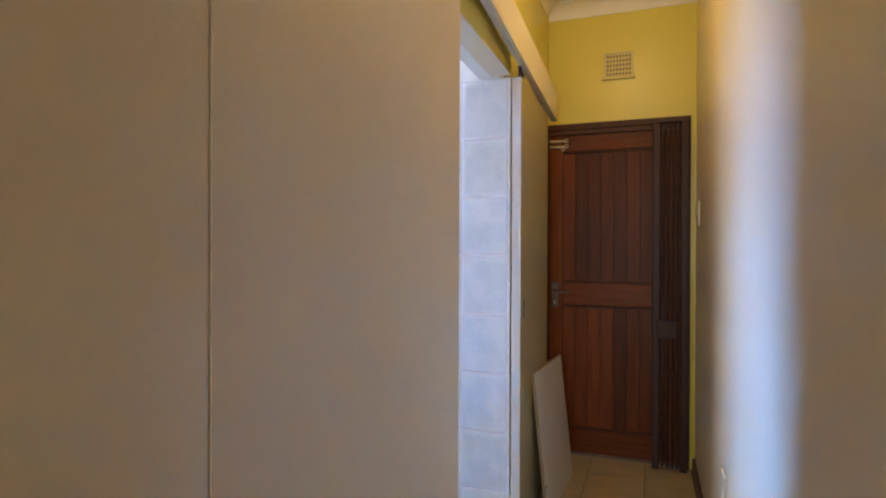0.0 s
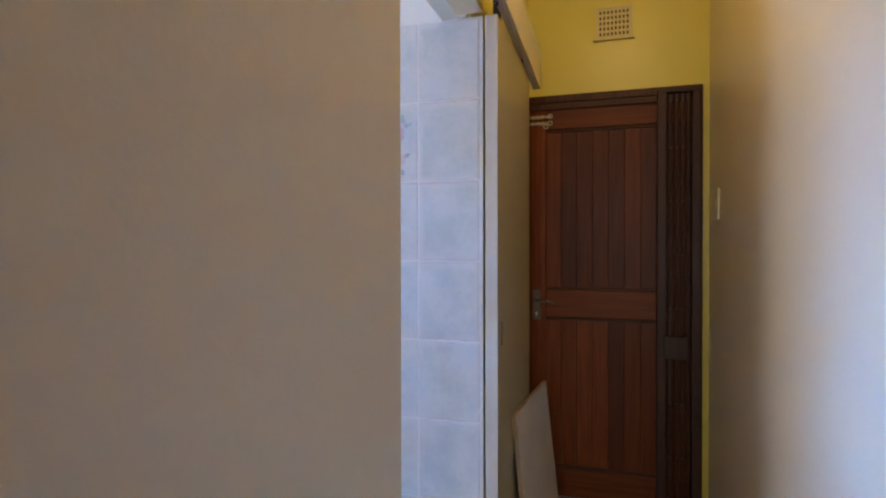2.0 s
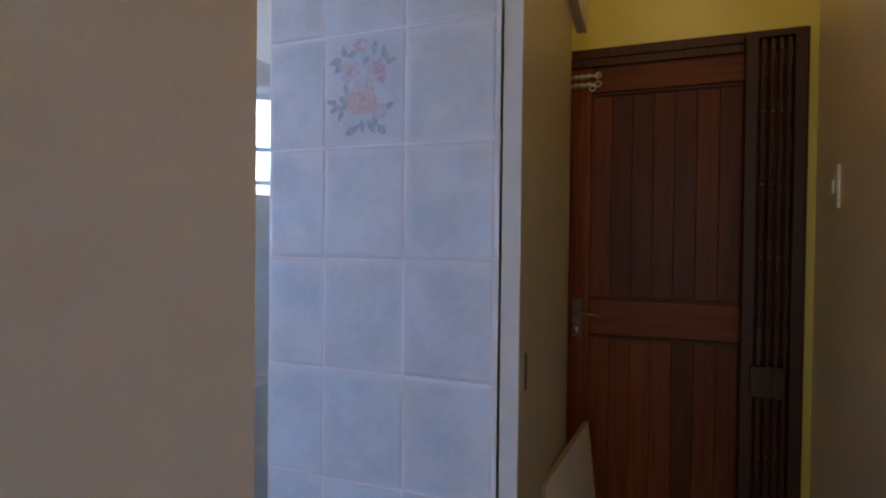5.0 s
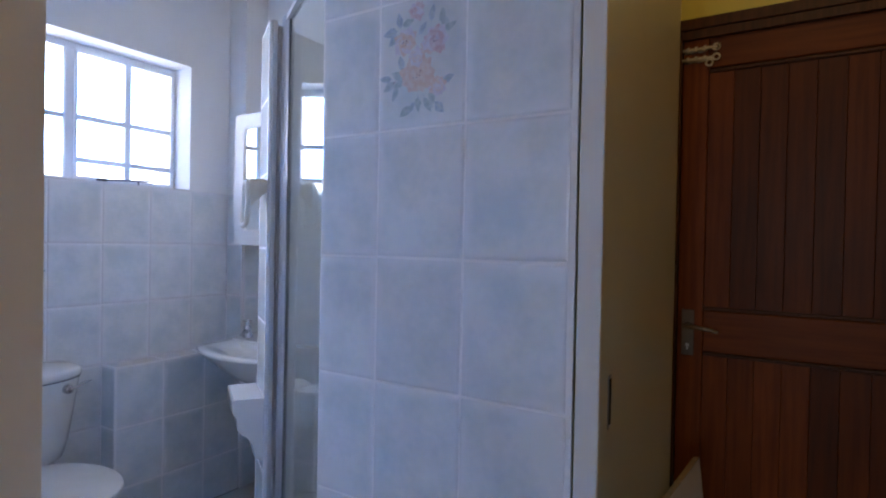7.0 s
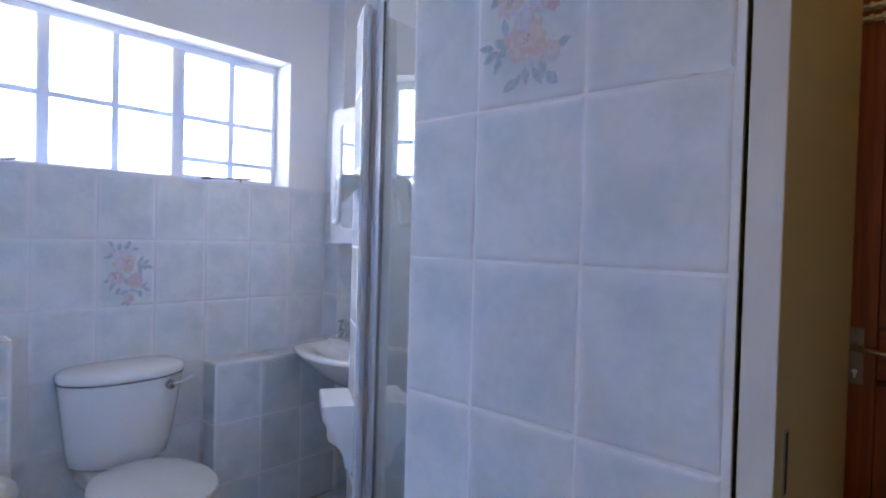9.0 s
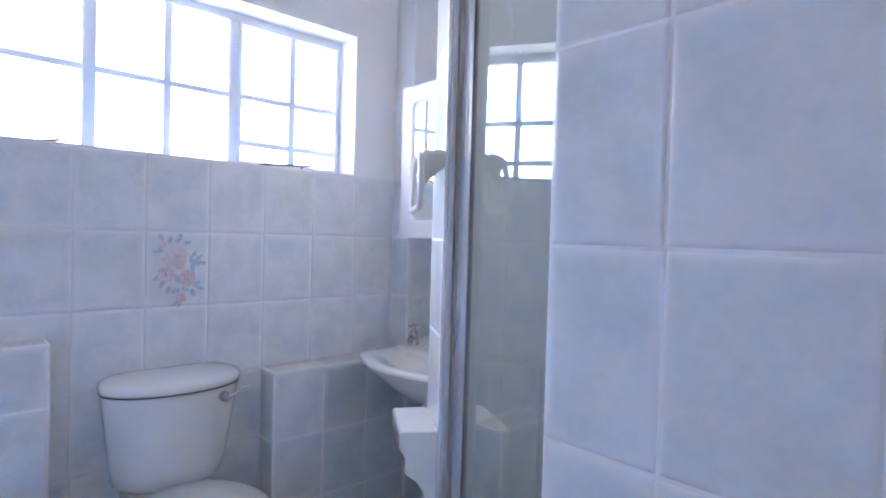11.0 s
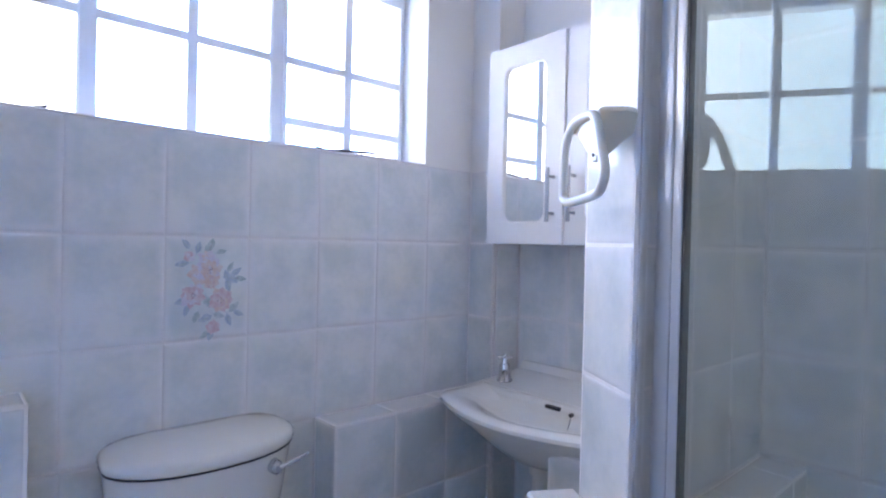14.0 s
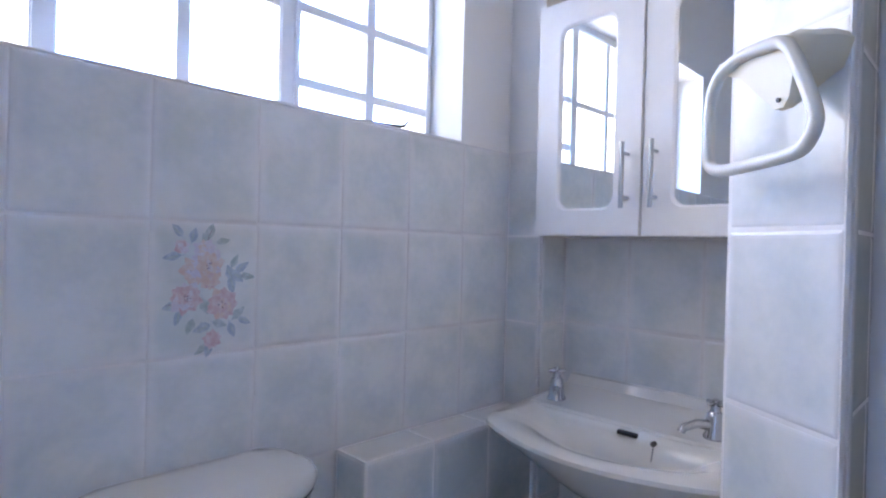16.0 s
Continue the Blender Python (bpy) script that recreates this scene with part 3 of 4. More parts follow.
def trellis_gate():
    g = thing("security_gate", (-0.61, 6.90, 0), "folded dark brown steel trellis security gate", "security gate")
    part("post", boxes((-0.702, -0.664, 6.885, 6.925, 0.012, 1.940), bevel=0.003), GATE_PAINT, g)
    part("post", boxes((-0.556, -0.520, 6.900, 6.948, 0.002, 1.944), bevel=0.003), GATE_PAINT, g)
    part("track", boxes((-0.702, -0.520, 6.905, 6.947, 1.9445, 1.962), bevel=0.002), GATE_PAINT, g)
    x_ = [-0.648, -0.622, -0.597, -0.573]
    for x in x_:
        part("upright", boxes((x - 0.007, x + 0.007, 6.893, 6.909, 0.020, 1.935), bevel=0.002), GATE_PAINT, g)
    levels = [0.06, 0.30, 0.54, 0.97, 1.21, 1.45, 1.69, 1.90]
    for i, (a, b) in enumerate(zip(levels, levels[1:])):
        for k, x in enumerate(x_):
            if 0.54 <= a < 0.9 and k == 0:
                continue
            s = 0.0045 if i % 2 else -0.0045
            br = bmesh.new()
            add_tube(br, [(x - s, 6.888, a), (x + s, 6.884, (a + b) / 2), (x - s, 6.888, b)], 0.0052, 6)
            part("lattice_bar", br, GATE_PAINT, g)
    for z in levels:
        for x in x_[:3]:
            rv = bmesh.new()
            add_tube(rv, [(x, 6.876, z), (x, 6.886, z)], 0.0026, 8)
            part("rivet", rv, LOCK, g)
    lk = part("lock_box", boxes((-0.676, -0.572, 6.868, 6.884, 0.742, 0.846), bevel=0.003), GATE_PAINT, g, "dark brown square lock box")
    part("lock_cover", boxes((-0.612, -0.576, 6.863, 6.8675, 0.752, 0.836), bevel=0.002), GATE_PAINT, lk)
    settle(g)


def sliding_door():
    d = tagged(thing("sliding_door", (-1.239, 6.19, 0.01), "", ""), "cream painted flush sliding door pushed open along the wall", "sliding door")
    part("panel", boxes((-1.258, -1.221, 5.853, 6.490, 0.012, 1.955), bevel=0.0015), SLIDE, d)
    part("edge_lipping", boxes((-1.2585, -1.2205, 5.846, 5.8525, 0.012, 1.955), bevel=0.001), SLIDE_EDGE, d, "white painted door edge")
    pl = part("flush_pull", boxes((-1.2208, -1.2195, 5.898, 5.918, 0.938, 1.026), bevel=0.0005), STEEL, d, "dull recessed flush pull")
    # flat dark sheet on the plate paints the shade in the pull's recess
    part("recess", boxes((-1.2194, -1.2190, 5.902, 5.914, 0.944, 1.020)), RECESS_SHADE, pl)
    for y in (5.93, 6.42):
        part("hanger", boxes((-1.250, -1.228, y - 0.012, y + 0.012, 1.9555, 2.03), bevel=0.002), LATCH_IRON, d)
    settle(d)
    # pelmet that hides the rail
    p = thing("door_pelmet", (-1.24, 5.86, 2.0), "white painted pelmet board over the sliding door rail", "pelmet")
    m = Matrix.Translation((-1.24, 5.86, 2.0)) @ Matrix.Rotation(-math.atan(0.070), 4, "X")
    for name, q, mt in (("front_board", (0.028, 0.044, -0.81, 0.80, -0.005, 0.150), PELMET), ("rail", (-0.012, 0.012, -0.80, 0.79, 0.060, 0.082), STEEL), ("bottom_lip", (0.010, 0.0275, -0.81, 0.80, -0.005, 0.007), SLIDE_EDGE)):
        bm = bmesh.new()
        add_box(bm, *q, 0.002, m)
        part(name, bm, mt, p)
    for y in (-0.02, 0.45):
        bm = bmesh.new()
        add_tube(bm, [m @ Vector((0.014, y, -0.0105)), m @ Vector((0.014, y + 0.018, -0.0105))], 0.008, 8)
        part("stopper", bm, LATCH_IRON, p)
    settle(p)


def leaning_board():
    b = thing("leaning_board", (-1.16, 6.40, 0), "white melamine board leaning against the sliding door", "board")
    a0, b0 = Vector((-1.142, 6.10, 0.001)), Vector((-1.107, 6.68, 0.001))
    a1, b1 = Vector((-1.211, 6.105, 0.665)), Vector((-1.176, 6.68, 0.652))
    n = (b0 - a0).cross(a1 - a0).normalized()
    n = n if n.x > 0 else -n
    bm = bmesh.new()
    add_loft(bm, [[p - n * o for p in (a0, b0, b1, a1)] for o in (0, 0.0150)])
    part("panel", bm, MELAMINE, b)
    ed = bmesh.new()
    up, al = (a1 - a0).normalized(), (b0 - a0).normalized()
    add_loft(ed, [[p - n * o for p in (a1, b1, b1 + up * 0.0018, a1 + up * 0.0018)] for o in (0.0004, 0.0146)])
    add_loft(ed, [[p - n * o for p in (a0, a1, a1 - al * 0.0018, a0 - al * 0.0018)] for o in (0.0004, 0.0146)])
    part("edge", ed, RAW_EDGE, b, "chipped raw edge")
    # dark discs paint the shade inside two screw holes
    for f in (0.10, 0.22):
        h = bmesh.new()
        q = a0 + (a1 - a0) * f + al * 0.02
        add_tube(h, [q - n * 0.001, q + n * 0.0012], 0.007, 10)
        part("screw_hole", h, RECESS_SHADE, b)
    settle(b)


def air_vent():
    v = thing("air_vent", (-0.893, 6.974, 2.31), "cream painted plaster air vent with square holes", "air vent")
    x0, x1, z0, z1 = -0.975, -0.808, 2.232, 2.386
    part("plate", boxes((x0, x1, 6.968, 6.9745, z0, z1), bevel=0.002), VENT, v)
    part("sill", boxes((x0 - 0.012, x1 + 0.010, 6.956, 6.9675, z0 - 0.004, z0 + 0.008), bevel=0.002), VENT, v)
    part("edge", boxes((x0, x0 + 0.008, 6.962, 6.9675, z0 + 0.009, z1), (x1 - 0.008, x1, 6.962, 6.9675, z0 + 0.009, z1), (x0 + 0.009, x1 - 0.009, 6.962, 6.9675, z1 - 0.008, z1)), VENT, v)
    # each hole is a flat patch with the shade inside in its colour
    for i in range(8):
        for k in range(5):
            x, z = x0 + 0.022 + i * 0.0176, z0 + 0.026 + k * 0.0255
            part("hole", boxes((x - 0.0048, x + 0.0048, 6.9660, 6.9672, z - 0.0072, z + 0.0072)), VENT_SHADE, v)
    settle(v)


def wall_plate(name, y0, y1, z0, z1, label, category):
    s = thing(name, (-0.476, (y0 + y1) / 2, (z0 + z1) / 2), label, category)
    part("plate", boxes((-0.484, -0.4752, y0, y1, z0, z1), bevel=0.002), SWITCH, s)
    part("rocker", boxes((-0.488, -0.4845, (y0 + y1) / 2 - 0.012, (y0 + y1) / 2 + 0.012, (z0 + z1) / 2 - 0.02, (z0 + z1) / 2 + 0.02), bevel=0.001), SWITCH, s)
    settle(s)


end_door()
trellis_gate()
sliding_door()
leaning_board()
air_vent()
wall_plate("light_switch", 6.700, 6.775, 1.360, 1.488, "cream plastic light switch on the wall", "light switch")
wall_plate("light_switch", 4.150, 4.262, 1.290, 1.362, "cream plastic switch plate on the wall", "light switch")
wall_plate("wall_socket", 5.60, 5.70, 0.350, 0.485, "cream plastic socket outlet low on the wall", "socket")


# ---- unseen lamp holder added to the passage ceiling ----
def added_ceiling_lamp():
    c = thing("added_ceiling_lamp", (-0.85, 5.75, CEIL), "unseen batten lamp holder, added for the warm light", "ceiling lamp")
    bm = bmesh.new()
    add_tube(bm, [(-0.85, 5.75, CEIL - 0.001), (-0.85, 5.75, CEIL - 0.03), (-0.85, 5.75, CEIL - 0.05), (-0.85, 5.75, CEIL - 0.085)], [0.05, 0.045, 0.022, 0.02], 20)
    part("holder", bm, PLASTIC, c, "", True)
    settle(c)


added_ceiling_lamp()


# ---- bathroom: shower enclosure ----
def shower():
    s = thing("shower_enclosure", (-2.15, 6.07, 0.0), "framed clear glass shower door set across the corner", "shower door")
    a = Vector((-1.842, NIB - 0.004, 0))
    length = (P0 - a).dot(-DIAG)
    T = Matrix((-DIAG, OUT, Vector((0, 0, 1)))).transposed().to_4x4()
    T.translation = (a.x, a.y, 0)
    # along the line from the partition to the tiled end: u; out of the shower: v
    top, low = 1.985, 0.10

    def bar(name, u0, u1, v0, v1, z0, z1, mt, label="", bev=0.004):
        bm = bmesh.new()
        add_box(bm, u0, u1, v0, v1, z0, z1, bev, T)
        return part(name, bm, mt, s, label)

    L = length
    def upright(name, plan, z0, z1, mt, label=""):
        bm = bmesh.new()
        add_prism(bm, [(T @ Vector((u, v, 0)))[:2] for u, v in plan], z0, z1)
        return part(name, bm, mt, s, label, True)

    def rolled(u0, u1, v0, v1, deep, r=0.006, n=4):
        """The plan of an extrusion: two rounded front corners, from u0 v0 to u1 v1, and a back that lies deeper."""
        a_, b_ = Vector((u0, v0)), Vector((u1, v1))
        along = (b_ - a_).normalized()
        back = Vector((along.y, -along.x))
        back = back if back.y < 0 else -back
        pts = [a_ + back * deep]
        pts += [a_ + (along + back) * r - along * r * math.cos(radians(90 * k / n)) - back * r * math.sin(radians(90 * k / n)) for k in range(n + 1)]
        pts += [b_ + (back - along) * r + along * r * math.sin(radians(90 * k / n)) - back * r * math.cos(radians(90 * k / n)) for k in range(n + 1)]
        return [tuple(p) for p in pts + [b_ + back * deep]]

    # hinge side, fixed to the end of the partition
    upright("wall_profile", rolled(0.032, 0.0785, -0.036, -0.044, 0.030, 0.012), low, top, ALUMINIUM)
    upright("gasket", [(0.0788, -0.0475), (0.0812, -0.0475), (0.0812, -0.066), (0.0788, -0.066)], low + 0.05, top - 0.022, RUBBER_AND_SHADE, "dark rubber gasket")
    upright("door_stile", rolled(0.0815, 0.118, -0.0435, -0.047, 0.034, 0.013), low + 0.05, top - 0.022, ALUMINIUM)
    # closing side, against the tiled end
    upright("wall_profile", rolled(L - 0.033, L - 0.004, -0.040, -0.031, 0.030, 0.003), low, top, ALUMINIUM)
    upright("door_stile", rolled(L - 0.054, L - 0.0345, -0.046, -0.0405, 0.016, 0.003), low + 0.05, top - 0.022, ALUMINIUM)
    upright("gasket", [(L - 0.0605, -0.0474), (L - 0.0545, -0.0466), (L - 0.0545, -0.060), (L - 0.0605, -0.060)], low + 0.05, top - 0.022, RUBBER_AND_SHADE, "dark rubber gasket")
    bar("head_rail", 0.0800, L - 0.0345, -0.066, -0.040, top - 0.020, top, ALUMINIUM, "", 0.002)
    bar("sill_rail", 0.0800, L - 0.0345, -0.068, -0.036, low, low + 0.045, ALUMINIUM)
    gm = bmesh.new()
    add_loft(gm, [[T @ Vector((u, -0.0640 + (u - 0.36) * 0.044 - (z - 1.5) * 0.004 - k, z)) for u, z in ((0.110, low + 0.048), (L - 0.0570, low + 0.048), (L - 0.0570, top - 0.021), (0.110, top - 0.021))] for k in (-0.002, 0.002)])
    g = part("glass_pane", gm, SHOWER_GLASS, s, "clear glass with a slight green tint")
    g.visible_shadow = False
    settle(s)
    k = bmesh.new()
    add_prism(k, [(-1.842, NIB + 0.008), (-1.842, 5.95), (-2.44, 6.33), (-2.478, 6.272)], 0, 0.099)
    structure("shower_kerb", k, TRIM, "white tiled shower kerb under the glass door", "kerb")
    # soap dish and tap on the shower's back wall
    d = thing("soap_dish", (-2.085, 6.90, 1.28), "white ceramic soap dish on the shower wall", "soap dish")
    dish = bmesh.new()
    add_loft(dish, [[(-2.085 + sx * w, 6.9045 - dp * q, z) for sx, q in ((-1, 0), (-1, 0.75), (-0.7, 1), (0.7, 1), (1, 0.75), (1, 0))] for w, dp, z in ((0.062, 0.050, 1.284), (0.070, 0.070, 1.320), (0.076, 0.085, 1.370), (0.076, 0.085, 1.378), (0.066, 0.074, 1.378), (0.060, 0.060, 1.340))])
    part("dish", dish, CERAMIC, d, "", True)
    part("tray", boxes((-2.168, -2.002, 6.835, 6.9045, 1.266, 1.282), bevel=0.004), STEEL, d, "dull metal tray")
    settle(d)
    k = thing("shower_tap", (-2.076, 6.90, 1.20), "round chrome shower tap on the tiles", "tap")
    fl = bmesh.new()
    add_tube(fl, [(-2.076, y, 1.205) for y in (6.9045, 6.896, 6.886, 6.884)], [0.050, 0.050, 0.040, 0.02], 24)
    part("flange", fl, STEEL, k, "", True)
    hd = bmesh.new()
    add_tube(hd, [(-2.076, 6.886, 1.205), (-2.076, 6.850, 1.205), (-2.076, 6.846, 1.205)], [0.018, 0.020, 0.012], 16)
    add_tube(hd, [(-2.106, 6.856, 1.205), (-2.046, 6.856, 1.215)], [0.006, 0.006], 10)
    part("handle", hd, CHROME, k, "", True)
    settle(k)


def on_diag(s_, n, z):
    """A place on the tiled end of the shower partition: along it, out of it and up."""
    p = P0 + DIAG * (s_ - 0.020) + OUT * n
    return Vector((p.x, p.y, z))


def towel_ring():
    r = thing("towel_ring", on_diag(-0.085, 0.0, 1.40), "white plastic towel ring on an ivory mount", "towel ring")
    mt = bmesh.new()
    rings = []
    for n, c, w, zt, zb in ((0.0015, -0.020, 0.050, 1.436, 1.396), (0.018, -0.030, 0.056, 1.440, 1.382), (0.036, -0.050, 0.068, 1.440, 1.362), (0.048, -0.062, 0.074, 1.442, 1.350), (0.055, -0.064, 0.068, 1.438, 1.352)):
        zs = (zt, zt, zt - 0.010, (zt * 0.6 + zb * 0.4), zb + 0.012, zb, zb, zb + 0.014, (zt * 0.65 + zb * 0.35), zt - 0.012)
        ws = (-0.95, 0.85, 1, 0.96, 0.86, 0.74, 0.54, 0.32, -0.35, -1.05)
        rings.append([on_diag(c + w * q, n, z) for q, z in zip(ws, zs)])
    add_loft(mt, rings)
    part("mount", mt, IVORY, r, "ivory plastic mount", True)
    sc = bmesh.new()
    add_tube(sc, [on_diag(-0.020, 0.0505, 1.362), on_diag(-0.020, 0.0575, 1.362)], 0.003, 8)
    part("screw", sc, LATCH_IRON, r)
    lp = bmesh.new()
    corner = [(-0.138, 1.392, 0.060), (-0.124, 1.420, 0.059), (-0.085, 1.436, 0.058), (-0.014, 1.432, 0.060), (0.004, 1.415, 0.061), (0.046, 1.326, 0.064), (0.030, 1.290, 0.066), (-0.104, 1.284, 0.066), (-0.133, 1.294, 0.065)]
    pts = []
    for i, (s0, z0, n0) in enumerate(corner):
        a, b = corner[i - 1], corner[(i + 1) % len(corner)]
        for f in (0.35, 0.2, 0.08):
            pts.append((s0 + (a[0] - s0) * f * 0.6, z0 + (a[1] - z0) * f * 0.6, n0))
        pts.append((s0 * 0.96 + (a[0] + b[0]) * 0.02, z0 * 0.96 + (a[1] + b[1]) * 0.02, n0))
        for f in (0.08, 0.2, 0.35):
            pts.append((s0 + (b[0] - s0) * f * 0.6, z0 + (b[1] - z0) * f * 0.6, n0))
    for _ in range(9):
        pts = [tuple((pts[i - 1][k] + 2 * pts[i][k] + pts[(i + 1) % len(pts)][k]) / 4 for k in range(3)) for i in range(len(pts))]
    add_tube(lp, [on_diag(q[0], q[2], q[1]) for q in pts], 0.0084, 12, True)
    part("ring", lp, PLASTIC, r, "", True)
    settle(r)


def paper_holder():
    h = thing("paper_holder", on_diag(-0.06, 0.0, 0.64), "white ceramic toilet paper holder on the tiles", "paper holder")
    bm = bmesh.new()
    rings = []
    ends = ((-0.202, 0.006), (-0.198, 0.0), (0.014, 0.0), (0.018, 0.006))
    for s_, k in ends:
        prof = [(0.001, 0.706 - k), (0.094 - k, 0.706 - k), (0.100 - k, 0.700 - k), (0.100 - k, 0.664), (0.094 - k, 0.656), (0.084 - k, 0.640), (0.084 - k, 0.610), (0.078 - k, 0.594 + k), (0.050, 0.574 + k), (0.034, 0.548 + k), (0.026, 0.505 + k), (0.001, 0.490 + k)]
        rings.append([on_diag(s_, n, z) for n, z in prof])
    add_loft(bm, rings)
    part("body", bm, CERAMIC, h, "", True)
    # grey patch on the front paints the shade of the spindle recess
    slot = bmesh.new()
    add_loft(slot, [[on_diag(a_, n, z) for a_, z in rounded(-0.186, -0.002, 0.663, 0.694, 0.010)] for n in (0.0996, 0.1008)])
    part("spindle_recess", slot, STEEL, h, "grey patch painted for the shaded spindle recess")
    settle(h)


# ---- bathroom: cabinet, basin, toilet ----
def rounded_frame(bm, x0, x1, z0, z1, hx0, hx1, hz0, hz1, r, y0, y1):
    """A board in the plane of x and z with a round-cornered hole through it."""
    inner = rounded(hx0, hx1, hz0, hz1, r, 5)
    outer = []
    cx, cz = (hx0 + hx1) / 2, (hz0 + hz1) / 2
    n = len(inner)
    for i, (x, z) in enumerate(inner):
        q = i // (n // 4)
        k = i % (n // 4)
        ex, ez = (x1, x0, x0, x1)[q], (z1, z1, z0, z0)[q]
        if k * 2 == n // 4 - 1 or 2 <= k <= 3:
            outer.append((ex, ez))
        elif (k < 2) == (q in (0, 2)):
            outer.append((ex, z))
        else:
            outer.append((x, ez))
    def ring(pts, y):
        return [(x, y, z) for x, z in pts]
    add_loft(bm, [ring(inner, y1), ring(outer, y1), ring(outer, y0), ring([(x + (0.005 if x < cx else -0.005) * -1, z + (0.005 if z < cz else -0.005) * -1) for x, z in inner], y0), ring(inner, y0 + 0.006), ring(inner, y1)], cap=False)


def cabinet():
    c = thing("mirror_cabinet", (-2.925, 6.80, 1.208), "white wall cabinet with two mirrored doors", "cabinet")
    x0, x1, y0, y1, z0, z1 = -3.222, -2.632, 6.722, 6.924, 1.208, 1.820
    part("body", boxes((x0, x0 + 0.016, y0, y1, z0, z1), (x1 - 0.016, x1, y0, y1, z0, z1), (x0 + 0.0165, x1 - 0.0165, y0, y1, z0, z0 + 0.016), (x0 + 0.0165, x1 - 0.0165, y0, y1, z1 - 0.016, z1), (x0 + 0.0165, x1 - 0.0165, y1 - 0.006, y1, z0 + 0.0165, z1 - 0.0165)), TRIM, c)
    doors = []
    for a, b, mx0, mx1, px in ((x0, -2.9265, -3.152, -2.998, -2.957), (-2.9235, x1, -2.852, -2.698, -2.891)):
        bm = bmesh.new()
        rounded_frame(bm, a, b, z0 + 0.002, z1 - 0.002, mx0, mx1, 1.278, 1.750, 0.028, 6.702, 6.7205)
        d = part("door", bm, TRIM, c, "white moulded cabinet door")
        mm = bmesh.new()
        add_loft(mm, [[(x, y, z) for x, z in rounded(mx0 - 0.004, mx1 + 0.004, 1.274, 1.754, 0.03)] for y in (6.712, 6.716)])
        part("mirror", mm, MIRROR, d, "mirror glass")
        h = bmesh.new()
        add_tube(h, [(px, 6.672, 1.273), (px, 6.672, 1.427)], 0.0058, 12)
        for z in (1.298, 1.402):
            add_tube(h, [(px, 6.674, z), (px, 6.7015, z)], 0.0045, 10)
        part("handle", h, STEEL, d, "brushed steel bar handle", True)
        doors.append(d)
    settle(c)
    # the first door stands a few millimetres open
    hinge = Vector((x0, 6.7205, z0)) - c.location
    doors[0].matrix_basis = Matrix.Translation(c.location) @ Matrix.Translation(hinge) @ Matrix.Rotation(radians(-1.4), 4, "Z") @ Matrix.Translation(-hinge) @ Matrix.Translation(-c.location)


def basin_outline(f, front, half, back, cx=-2.945):
    """Points round the basin, from its back right corner by the front to the back left."""
    pts = []
    for k in range(25):
        u = math.cos(math.pi * k / 24)
        x = half * math.copysign(abs(u) ** 0.8, u)
        pts.append((cx + x, front + f * abs(x / half) ** 1.9 + 0.25 * f * max(0.0, abs(u) - 0.9) * 10))
    return [(cx + half, back)] + pts + [(cx - half, back)]


